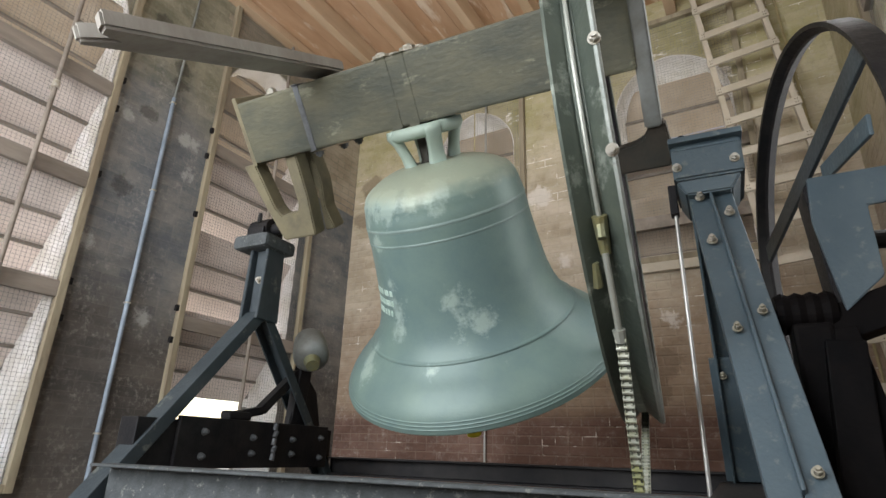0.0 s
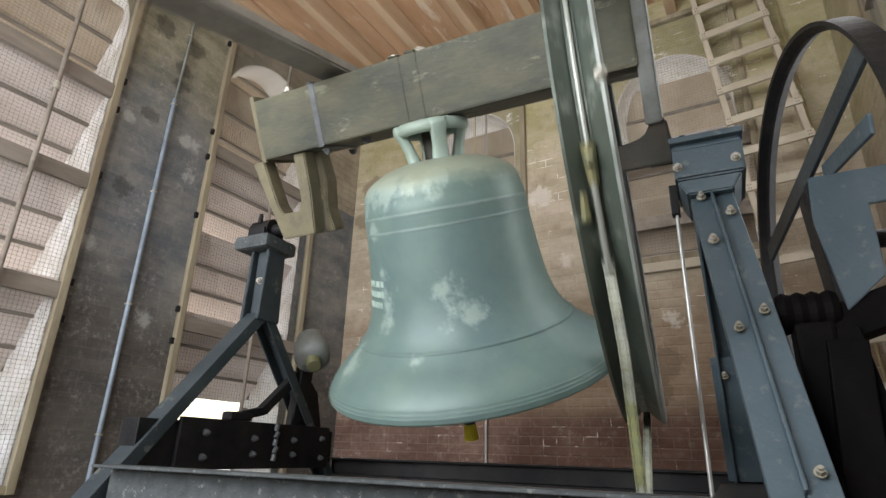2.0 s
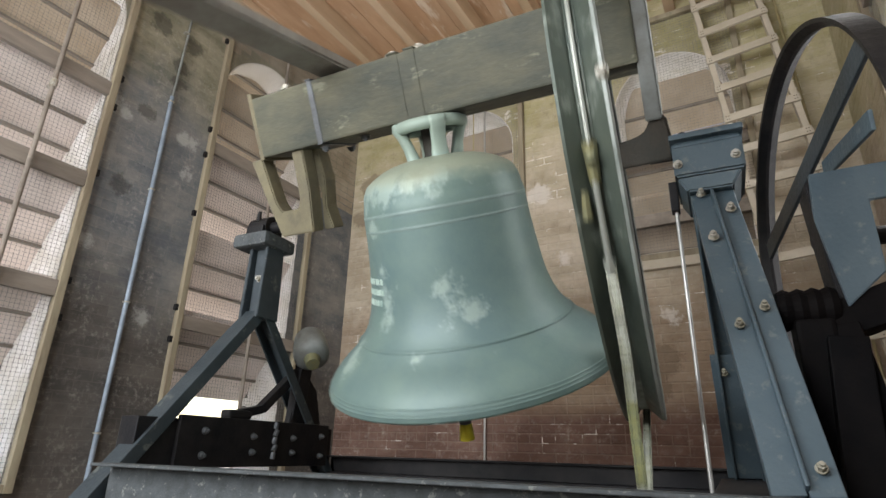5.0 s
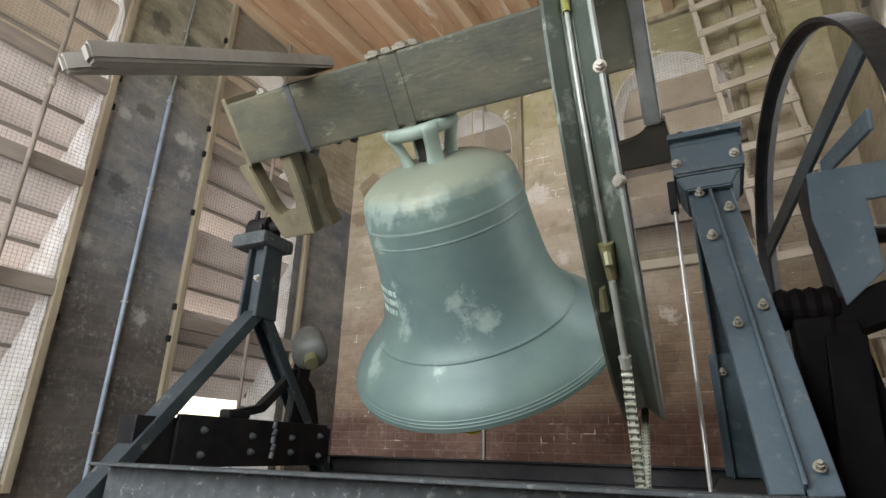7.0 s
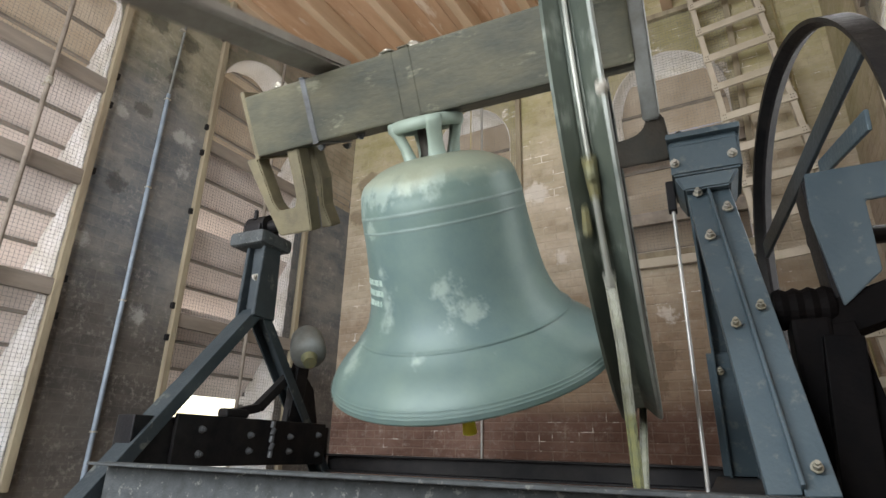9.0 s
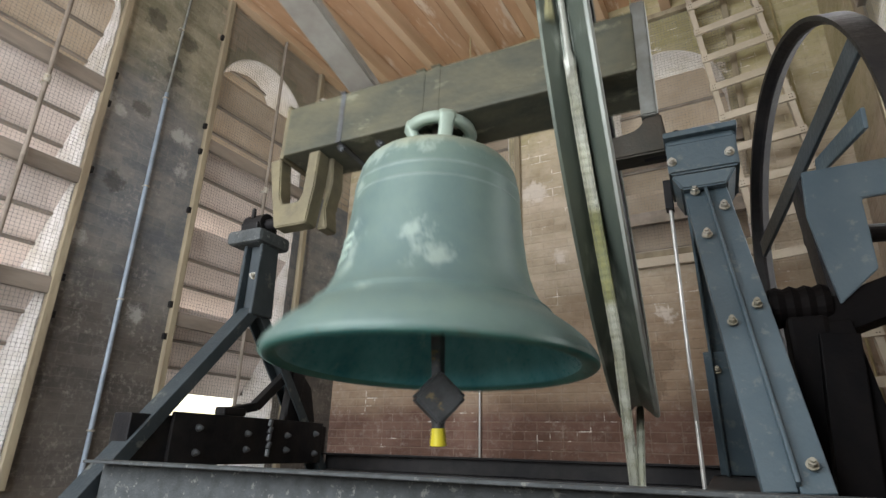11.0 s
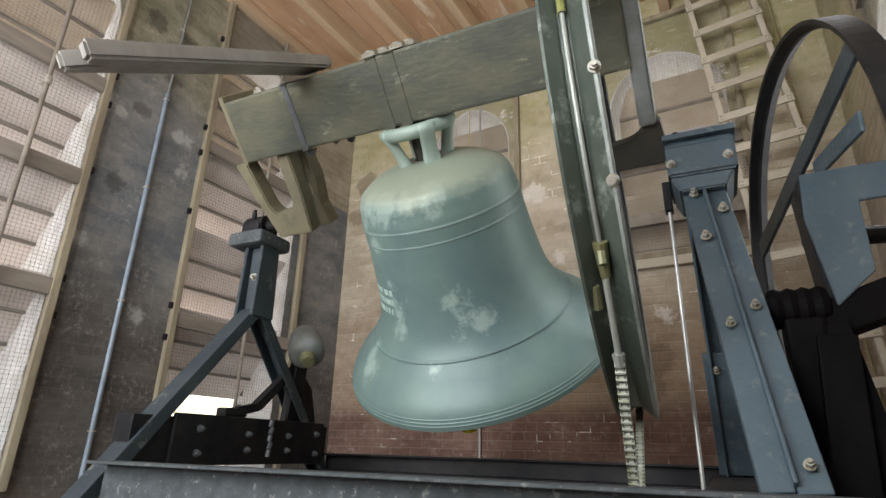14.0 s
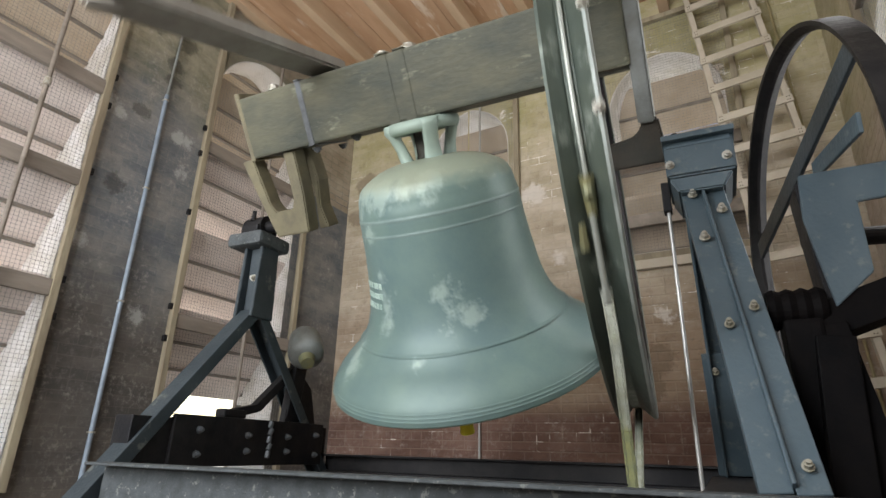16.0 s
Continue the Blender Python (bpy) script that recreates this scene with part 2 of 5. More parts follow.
M = {
    "render_grey": material("render_grey", (0.115, 0.118, 0.12), 0.9, second=(0.17, 0.16, 0.14), scale=2.6, fine=40, bump=0.5,
                            third=(0.31, 0.31, 0.30), third_scale=1.5, third_cut=0.55, in_world=True),
    "white_reveal": material("white_reveal", (0.80, 0.78, 0.78), 0.85, second=(0.60, 0.57, 0.52), scale=4, fine=60, bump=0.3),
    "board": material("board", (0.56, 0.37, 0.235), 0.62, second=(0.43, 0.265, 0.155), scale=4, fine=50, stretch=(1, 0.2, 1),
                      bump=0.25, third=(0.70, 0.58, 0.46), third_scale=4.5, third_cut=0.55, random_piece=0.08, island=True),
    "joist": material("joist", (0.56, 0.41, 0.28), 0.75, second=(0.46, 0.33, 0.21), scale=4, fine=50, stretch=(1, 0.12, 1), bump=0.2),
    "louvre": material("louvre", (0.70, 0.63, 0.595), 0.8, second=(0.57, 0.50, 0.455), scale=3, fine=50, stretch=(1, 0.3, 1),
                       bump=0.2, third=(0.42, 0.34, 0.28), third_scale=9, third_cut=0.70, random_piece=0.1),
    # darker tan copy of louvre: shade on high and north boards in its colour
    "louvre_tan": material("louvre_tan", (0.46, 0.39, 0.31), 0.8, second=(0.38, 0.31, 0.23), scale=3, fine=50, bump=0.2, random_piece=0.1),
    "frame_wood": material("frame_wood", (0.34, 0.30, 0.21), 0.75, second=(0.20, 0.165, 0.115), scale=6, fine=70, stretch=(1, 1, 0.15), bump=0.25),
    "rail_wood": material("rail_wood", (0.27, 0.235, 0.20), 0.8, second=(0.17, 0.145, 0.12), scale=6, fine=70, stretch=(1, 0.15, 1), bump=0.25),
    "mesh_wire": material("mesh_wire", (0.26, 0.26, 0.25), 0.6, 0.3, fine=200, bump=0.05),
    "bronze": material("bronze", (0.118, 0.182, 0.182), 0.44, 0.1, second=(0.162, 0.236, 0.208), scale=2.0, fine=90, bump=0.06,
                       third=(0.40, 0.49, 0.44), third_scale=2.3, third_cut=0.62),
    "bronze_crown": material("bronze_crown", (0.24, 0.33, 0.305), 0.5, 0.1, second=(0.33, 0.43, 0.39), scale=5, fine=100, bump=0.15),
    "bronze_worn": material("bronze_worn", (0.145, 0.205, 0.20), 0.45, 0.1, second=(0.25, 0.335, 0.305), scale=5, amount=0.9, fine=100, bump=0.15),
    "bronze_pale": material("bronze_pale", (0.46, 0.58, 0.52), 0.6, 0.1, second=(0.34, 0.46, 0.41), scale=14, fine=120, bump=0.2),
    "bronze_inside": material("bronze_inside", (0.15, 0.50, 0.55), 0.30, 0.0, second=(0.045, 0.27, 0.32), scale=4.2, amount=0.75, fine=60, bump=0.35, stretch=(1, 1, 0.45),
                              third=(0.24, 0.52, 0.53), third_scale=5.5, third_cut=0.60),
    "bronze_lip": material("bronze_lip", (0.032, 0.185, 0.18), 0.42, 0.05, second=(0.075, 0.24, 0.205), scale=5, fine=80, bump=0.2,
                           third=(0.085, 0.135, 0.105), third_scale=3.5, third_cut=0.56),
    "headstock": material("headstock", (0.036, 0.046, 0.042), 0.65, second=(0.12, 0.115, 0.075), scale=5, amount=0.8, fine=60, stretch=(0.45, 1, 1),
                          bump=0.35, third=(0.19, 0.19, 0.135), third_scale=9, third_cut=0.595),
    "steel_blue": material("steel_blue", (0.050, 0.080, 0.102), 0.44, 0.1, second=(0.095, 0.128, 0.146), scale=4, amount=1.2, fine=90, bump=0.16,
                           third=(0.125, 0.15, 0.158), third_scale=19, third_cut=0.57),
    "steel_old": material("steel_old", (0.026, 0.036, 0.044), 0.5, 0.15, second=(0.052, 0.066, 0.074), scale=6, amount=0.8, fine=90, bump=0.16,
                          third=(0.12, 0.13, 0.12), third_scale=10, third_cut=0.60),
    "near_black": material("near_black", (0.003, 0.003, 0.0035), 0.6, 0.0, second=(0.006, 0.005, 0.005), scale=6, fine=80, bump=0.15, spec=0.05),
    "worn_steel": material("worn_steel", (0.082, 0.093, 0.098), 0.75, 0.0, second=(0.042, 0.048, 0.051), scale=22, amount=0.8, fine=120, bump=0.3,
                           third=(0.19, 0.20, 0.19), third_scale=34, third_cut=0.58),
    "steel_dark": material("steel_dark", (0.010, 0.010, 0.012), 0.5, 0.2, second=(0.022, 0.021, 0.021), scale=7, fine=80, bump=0.12,
                           third=(0.07, 0.05, 0.04), third_scale=6, third_cut=0.68, spec=0.2),
    "bolt_rust": material("bolt_rust", (0.36, 0.35, 0.29), 0.55, 0.3, second=(0.24, 0.22, 0.16), scale=30, fine=100, bump=0.1),
    "bolt": material("bolt", (0.52, 0.51, 0.47), 0.4, 0.5, second=(0.36, 0.33, 0.26), scale=30, fine=100, bump=0.05),
    "iron_olive": material("iron_olive", (0.20, 0.178, 0.112), 0.7, 0.1, second=(0.145, 0.13, 0.088), scale=9, fine=90, bump=0.25),
    "grey_paint": material("grey_paint", (0.38, 0.37, 0.34), 0.65, second=(0.27, 0.25, 0.225), scale=4, fine=70, stretch=(1, 0.3, 1), bump=0.2),
    "clapper_iron": material("clapper_iron", (0.13, 0.14, 0.15), 0.5, 0.3, second=(0.075, 0.08, 0.085), scale=9, fine=90, bump=0.2,
                             third=(0.28, 0.22, 0.13), third_scale=12, third_cut=0.60),
    "yellow": material("yellow", (0.82, 0.70, 0.04), 0.5, second=(0.74, 0.64, 0.05), scale=9, fine=90, bump=0.05),
    "wheel_green": material("wheel_green", (0.058, 0.076, 0.068), 0.34, 0.3, second=(0.105, 0.125, 0.10), scale=4, amount=0.8, fine=80, bump=0.14,
                            third=(0.23, 0.26, 0.225), third_scale=5, third_cut=0.56),
    "wheel_worn": material("wheel_worn", (0.15, 0.175, 0.16), 0.45, 0.15, second=(0.34, 0.37, 0.345), scale=6, amount=0.7, fine=80, bump=0.2,
                           third=(0.045, 0.055, 0.055), third_scale=5, third_cut=0.60),
    "wheel_dark": material("wheel_dark", (0.022, 0.024, 0.028), 0.5, 0.2, second=(0.048, 0.04, 0.04), scale=5, fine=80, bump=0.1,
                           third=(0.10, 0.06, 0.05), third_scale=3, third_cut=0.6),
    "ladder_wood": material("ladder_wood", (0.52, 0.47, 0.385), 0.7, second=(0.42, 0.37, 0.285), scale=8, fine=90, stretch=(0.3, 1, 0.3), bump=0.15),
    "floor": material("floor", (0.215, 0.185, 0.15), 0.85, second=(0.15, 0.125, 0.10), scale=3, fine=50, stretch=(0.2, 1, 1), bump=0.3),
    "ground": material("ground", (0.44, 0.43, 0.37), 0.95, second=(0.50, 0.48, 0.43), scale=0.3, fine=5, bump=0.2),
    "strap_grey": material("strap_grey", (0.235, 0.255, 0.25), 0.6, 0.1, second=(0.13, 0.13, 0.115), scale=7, amount=0.8, fine=90, bump=0.2),
    "shoe_iron": material("shoe_iron", (0.028, 0.031, 0.026), 0.65, 0.1, second=(0.055, 0.045, 0.034), scale=8, amount=0.8, fine=90, bump=0.3),
    "brass": material("brass", (0.24, 0.22, 0.10), 0.5, 0.4, second=(0.18, 0.19, 0.12), scale=20, fine=90, bump=0.2),
    "chain_roller": material("chain_roller", (0.46, 0.48, 0.42), 0.35, 0.3, second=(0.30, 0.31, 0.22), scale=30, fine=150, bump=0.1, random_piece=0.2),
    "chain": material("chain", (0.12, 0.13, 0.105), 0.5, 0.25, second=(0.07, 0.075, 0.05), scale=30, fine=150, bump=0.1, random_piece=0.25),
    "chain_moss": material("chain_moss", (0.30, 0.30, 0.12), 0.7, 0.1, second=(0.21, 0.23, 0.13), scale=30, fine=150, bump=0.2, random_piece=0.15),
    "cable": material("cable", (0.27, 0.33, 0.40), 0.45, 0.1, fine=90, bump=0.03),
    "wire_rope": material("wire_rope", (0.36, 0.38, 0.34), 0.4, 0.4, fine=150, bump=0.1),
    "polished": material("polished", (0.46, 0.46, 0.44), 0.35, 0.4, fine=90, bump=0.03),
    "mossy_cord": material("mossy_cord", (0.26, 0.26, 0.07), 0.85, second=(0.17, 0.19, 0.06), scale=20, fine=150, bump=0.3),
    "old_cord": material("old_cord", (0.42, 0.36, 0.20), 0.8, fine=150, bump=0.2),
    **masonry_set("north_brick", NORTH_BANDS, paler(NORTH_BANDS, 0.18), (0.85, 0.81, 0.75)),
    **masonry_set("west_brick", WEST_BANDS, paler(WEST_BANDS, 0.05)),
    **masonry_set("east_brick", EAST_BANDS, paler(EAST_BANDS, 0.2)),
    **masonry_set("tan_brick", TAN_BANDS, TAN_BANDS),
}


add_stains(M["bronze"], [(0.115, -0.397, -0.33, 0.045), (0.15, -0.40, -0.37, 0.03), (0.223, -0.389, -0.455, 0.05), (0.19, -0.40, -0.43, 0.03),
                         (-0.185, -0.37, -0.28, 0.028), (-0.19, -0.38, -0.34, 0.035), (-0.19, -0.39, -0.40, 0.03), (-0.185, -0.40, -0.46, 0.02),
                         (0.10, -0.30, 0.075, 0.055), (0.02, -0.33, 0.07, 0.05), (-0.10, -0.32, 0.075, 0.06), (-0.20, -0.27, 0.07, 0.06), (-0.28, -0.19, 0.07, 0.06),
                         (-0.25, -0.26, 0.0, 0.04), (-0.22, -0.30, -0.08, 0.03), (-0.33, -0.12, 0.02, 0.05),
                         (0.132, -0.452, -0.513, 0.014), (-0.007, -0.516, -0.60, 0.014), (-0.42, -0.35, -0.58, 0.06), (-0.40, -0.42, -0.64, 0.05)],
           (0.42, 0.52, 0.47))


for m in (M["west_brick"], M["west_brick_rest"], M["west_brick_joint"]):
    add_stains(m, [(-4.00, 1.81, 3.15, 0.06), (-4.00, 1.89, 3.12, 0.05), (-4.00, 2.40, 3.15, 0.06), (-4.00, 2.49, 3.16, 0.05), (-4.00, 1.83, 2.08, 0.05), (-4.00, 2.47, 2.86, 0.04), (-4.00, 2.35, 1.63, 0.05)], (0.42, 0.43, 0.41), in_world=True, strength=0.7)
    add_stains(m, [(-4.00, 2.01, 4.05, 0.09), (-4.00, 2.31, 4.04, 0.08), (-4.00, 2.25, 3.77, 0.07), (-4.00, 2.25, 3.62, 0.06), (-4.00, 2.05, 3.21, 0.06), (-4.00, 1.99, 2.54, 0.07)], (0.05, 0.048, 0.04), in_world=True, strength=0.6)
for m in (M["north_brick"], M["north_brick_rest"], M["north_brick_joint"]):
    add_stains(m, [(-1.69, 4.60, 3.07, 0.10), (-1.79, 4.60, 3.05, 0.06), (-1.49, 4.60, 2.39, 0.05), (-0.65, 4.60, 1.79, 0.05), (-3.35, 4.60, 2.54, 0.06)], (0.72, 0.68, 0.63), in_world=True, strength=0.7)
    add_stains(m, [(-0.73, 4.60, 1.44, 0.12), (-0.87, 4.60, 1.23, 0.16), (-3.74, 4.60, 3.63, 0.14), (-3.87, 4.60, 3.22, 0.10), (-1.73, 4.60, 1.50, 0.08)], (0.13, 0.09, 0.06), in_world=True, strength=0.5)


def add_dust(m, low, high, colour, strength):
    """Settled dust on the top of a thing, with a ragged lower edge between two heights."""
    t = m.node_tree
    n, l = t.nodes, t.links
    p = n["Principled BSDF"]
    col = p.inputs["Base Color"].links[0].from_socket
    co = n.new("ShaderNodeTexCoord")
    xyz = n.new("ShaderNodeSeparateXYZ")
    l.new(co.outputs["Object"], xyz.inputs[0])
    ns = n.new("ShaderNodeTexNoise")
    ns.inputs["Scale"].default_value, ns.inputs["Detail"].default_value = 9, 7
    l.new(co.outputs["Object"], ns.inputs["Vector"])
    k = n.new("ShaderNodeMath")
    k.operation, k.inputs[1].default_value = 'MULTIPLY_ADD', 0.12
    l.new(ns.outputs["Fac"], k.inputs[0])
    l.new(xyz.outputs["Z"], k.inputs[2])
    mr = n.new("ShaderNodeMapRange")
    for name, v in (("From Min", low + 0.06), ("From Max", high + 0.06), ("To Max", strength)):
        mr.inputs[name].default_value = v
    l.new(k.outputs[0], mr.inputs["Value"])
    mix = n.new("ShaderNodeMix")
    mix.data_type = 'RGBA'
    l.new(mr.outputs[0], mix.inputs["Factor"])
    l.new(col, mix.inputs["A"])
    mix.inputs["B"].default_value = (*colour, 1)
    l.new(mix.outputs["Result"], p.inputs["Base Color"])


add_dust(M["bronze"], 0.055, 0.115, (0.33, 0.36, 0.27), 0.75)
add_dust(M["bronze_crown"], 0.14, 0.20, (0.36, 0.43, 0.35), 0.5)


# ---------- building helpers ----------
def empty(name, m=None):
    ob = new(name)
    ob.empty_display_size = 0.1
    if m is not None:
        ob.matrix_world = m
    return ob


def part(name, bm, mat, parent=None, label="", smooth=False, m=None):
    me = bpy.data.meshes.new(name)
    bm.normal_update()
    bm.to_mesh(me)
    bm.free()
    me.materials.append(M[mat])
    if smooth:
        for f in me.polygons:
            f.use_smooth = True
    ob = new(name, me)
    if parent is not None:
        ob.parent = parent
    if m is not None:
        ob.matrix_basis = m
    if label:
        tagged(ob, label)
    return ob


def box(bm, x0, x1, y0, y1, z0, z1, bevel=0.0, m=None):
    made = bmesh.new()
    bmesh.ops.create_cube(made, size=1)
    for v in made.verts:
        v.co = Vector(((x0 + x1) / 2 + v.co.x * (x1 - x0), (y0 + y1) / 2 + v.co.y * (y1 - y0), (z0 + z1) / 2 + v.co.z * (z1 - z0)))
    if bevel:
        bmesh.ops.bevel(made, geom=made.edges[:], offset=bevel, segments=2, profile=0.6, affect='EDGES')
    return merge(bm, made, m)


def merge(bm, made, m=None):
    if m is not None:
        made.transform(m)
    tmp = bpy.data.meshes.new("tmp")
    made.to_mesh(tmp)
    made.free()
    bm.from_mesh(tmp)
    bpy.data.meshes.remove(tmp)
    return bm


def along(p, q):
    """A pose at p whose z points to q."""
    p, q = Vector(p), Vector(q)
    return Matrix.Translation(p) @ (q - p).to_track_quat('Z', 'Y').to_matrix().to_4x4()


def rod(bm, p, q, r, r2=None, seg=12):
    made = bmesh.new()
    h = (Vector(q) - Vector(p)).length
    bmesh.ops.create_cone(made, cap_ends=True, segments=seg, radius1=r, radius2=r if r2 is None else r2, depth=h)
    made.transform(Matrix.Translation((0, 0, h / 2)))
    return merge(bm, made, along(p, q))


def bar(bm, p, q, w, d, side=(1, 0, 0), bevel=0.004):
    """A straight bar from p to q: w along side, d across it."""
    p, q, s = Vector(p), Vector(q), Vector(side).normalized()
    z = (q - p).normalized()
    y = z.cross(s).normalized()
    s = y.cross(z)
    m = Matrix((s, y, z)).transposed().to_4x4()
    m.translation = p
    return box(bm, -w / 2, w / 2, -d / 2, d / 2, 0, (q - p).length, bevel, m)


def channel(bm, p, q, w, d, th, side=(1, 0, 0)):
    """A rolled channel from p to q: web of width w along side, flanges d deep on one face."""
    p, q, s = Vector(p), Vector(q), Vector(side).normalized()
    z = (q - p).normalized()
    y = z.cross(s).normalized()
    s = y.cross(z)
    m = Matrix((s, y, z)).transposed().to_4x4()
    m.translation = p
    h = (q - p).length
    box(bm, -w / 2, w / 2, -th / 2, th / 2, 0, h, 0.002, m)
    box(bm, -w / 2, -w / 2 + th, th / 2, d, 0, h, 0.002, m)
    box(bm, w / 2 - th, w / 2, th / 2, d, 0, h, 0.002, m)
    return bm


def lathe(profile, seg=96, close=False):
    """A turned body round z from (r, z) pairs."""
    bm = bmesh.new()
    rings = []
    for r, z in profile:
        rings.append([bm.verts.new((r * math.cos(2 * math.pi * i / seg), r * math.sin(2 * math.pi * i / seg), z)) for i in range(seg)])
    for a, b in zip(rings, rings[1:] + (rings[:1] if close else [])):
        for i in range(seg):
            j = (i + 1) % seg
            bm.faces.new((a[i], a[j], b[j], b[i]))
    return bm


def smooth_profile(keys, n=8):
    """Catmull-Rom through (r, z) keys."""
    out = []
    k = [Vector(p) for p in keys]
    k = [2 * k[0] - k[1]] + k + [2 * k[-1] - k[-2]]
    for i in range(1, len(k) - 2):
        for s in range(n):
            t = s / n
            p0, p1, p2, p3 = k[i - 1:i + 3]
            out.append(0.5 * ((2 * p1) + (p2 - p0) * t + (2 * p0 - 5 * p1 + 4 * p2 - p3) * t * t + (3 * p1 - p0 - 3 * p2 + p3) * t ** 3))
    out.append(k[-2])
    return [(max(p.x, 0.0005), p.y) for p in out]


def bolt_mesh(r=0.016, h=0.014):
    bm = bmesh.new()
    rod(bm, (0, 0, 0), (0, 0, 0.004), r * 1.35, seg=20)
    rod(bm, (0, 0, 0.004), (0, 0, 0.004 + h), r, seg=6)
    rod(bm, (0, 0, 0.004 + h), (0, 0, 0.012 + h), r * 0.55, seg=12)
    return bm


def bolts(places, normal, parent, r=0.016, mat="bolt", name="bolt"):
    first = None
    for p in places:
        m = along(p, Vector(p) + Vector(normal))
        if first is None:
            first = part(name, bolt_mesh(r), mat, parent, m=m)
        else:
            ob = new(name, first.data)
            ob.parent, ob.matrix_basis = parent, m


# ---------- the tower ----------
X_L, X_R, Y_B, Y_F, Z_C = -4.0, 0.77, 4.6, -1.6, 4.85
LEFT_WINDOWS = [(0.60, 1.74), (2.66, 3.80)]
BACK_WINDOWS = [(-2.86, -1.96), (-0.94, 0.03)]


def arch_z(u, half, spring, apex):
    """Height of a slightly pointed arch at u from its middle."""
    e = (apex - spring)
    r = (half * half + e * e) / (2 * half)
    c = r - half
    return spring + math.sqrt(max(r * r - (abs(u) + c) ** 2, 0))


def pierced_wall(u0, u1, z1, windows, sill, spring, apex, thick, place, parent_name, mat):
    """A wall of columns of masonry with arched openings cut through. place(u, depth, z) gives the world point."""
    bm = bmesh.new()
    cuts = sorted({u0, u1} | {w for ab in windows for w in ab})

    def prism(ring):
        a = [bm.verts.new(place(u, 0, z)) for u, z in ring]
        b = [bm.verts.new(place(u, thick, z)) for u, z in ring]
        bm.faces.new(a)
        bm.faces.new(b[::-1])
        for i in range(len(ring)):
            j = (i + 1) % len(ring)
            bm.faces.new((a[i], b[i], b[j], a[j]))
    for a, b in zip(cuts, cuts[1:]):
        if (a, b) in windows:
            prism([(a, 0), (b, 0), (b, sill), (a, sill)])
            mid, half = (a + b) / 2, (b - a) / 2
            arc = [(mid - half * math.cos(math.pi * i / 24), arch_z(half * math.cos(math.pi * i / 24), half, spring, apex)) for i in range(25)]
            for (ua, za), (ub, zb) in zip(arc, arc[1:]):
                prism([(ua, za), (ub, zb), (ub, z1), (ua, z1)])
        else:
            prism([(a, 0), (b, 0), (b, z1), (a, z1)])
    bmesh.ops.recalc_face_normals(bm, faces=bm.faces[:])
    return tagged(part(parent_name, bm, mat), kind="structure")


def left_place(u, d, z):
    return Vector((X_L - d, u, z))


def back_place(u, d, z):
    return Vector((u, Y_B + d, z))


WALL_TOP = 5.3
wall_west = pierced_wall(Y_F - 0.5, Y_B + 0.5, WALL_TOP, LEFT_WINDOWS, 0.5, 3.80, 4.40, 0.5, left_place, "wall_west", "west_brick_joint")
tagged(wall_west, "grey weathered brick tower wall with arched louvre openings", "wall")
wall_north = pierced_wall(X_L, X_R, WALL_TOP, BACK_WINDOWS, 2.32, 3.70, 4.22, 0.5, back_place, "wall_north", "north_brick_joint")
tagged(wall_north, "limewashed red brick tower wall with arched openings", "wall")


def east_place(u, d, z):
    return Vector((X_R + d, u, z))


EAST_WINDOWS = [(-0.15, 0.85), (2.22, 3.22)]
wall_east = pierced_wall(Y_F - 0.5, Y_B + 0.5, WALL_TOP, EAST_WINDOWS, 1.0, 3.45, 4.05, 0.5, east_place, "wall_east", "east_brick_joint")
tagged(wall_east, "pale brick tower wall with arched openings", "wall")
REAR = [(-3.5, -2.3), (-1.7, -0.4)]
wall_south = pierced_wall(X_L, X_R, WALL_TOP, REAR, 0.9, 3.6, 4.2, 0.4, lambda u, d, z: Vector((u, Y_F - d, z)), "wall_south", "render_grey")
tagged(wall_south, "grey brick tower wall", "wall")
for (a, b), watts in zip(REAR, (102, 78)):
    window_light(((a + b) / 2, Y_F - 0.3, 2.2), ((a + b) / 2 + 0.2, 2, 2.2), b - a, 2.55, watts)
for (a, b), watts in zip(EAST_WINDOWS, (10, 26)):
    window_light((X_R + 0.03, (a + b) / 2, 2.45), (-2, (a + b) / 2 - 0.1, 2.2), b - a - 0.03, 2.3, watts)
bm = bmesh.new()
box(bm, X_L - 0.5, X_R + 0.5, Y_F - 0.5, Y_B + 0.5, -0.3, 0)
tagged(part("floor", bm, "floor"), "dusty brown timber belfry floor", "floor", kind="structure")
bm = bmesh.new()
box(bm, -400, 400, -400, 400, -12.2, -12)
tagged(part("ground", bm, "ground"), "pale green ground far below the tower", "ground", kind="structure")

# ceiling: boards over joists that run north
bm = bmesh.new()
x = X_L - 0.2
while x < X_R + 0.2:
    w = 0.19
    box(bm, x, x + w - 0.003, Y_F - 0.2, Y_B + 0.1, Z_C + random.uniform(0, 0.006), Z_C + 0.04)
    x += w
box(bm, X_L - 0.5, X_R + 0.5, Y_F - 0.5, Y_B + 0.5, Z_C + 0.045, Z_C + 0.2)
tagged(part("ceiling", bm, "board"), "warm brown timber board ceiling", "ceiling", kind="structure")
for x in (-3.3, -2.72, -2.08, -1.5, -0.92, -0.35, 0.22):
    bm = bmesh.new()
    box(bm, x - 0.045, x + 0.045, Y_F, Y_B, Z_C - 0.2, Z_C - 0.002, 0.006)
    tagged(part("ceiling_joist", bm, "joist"), "rough sawn brown timber ceiling joist", "joist", group="ceiling joists", kind="structure")


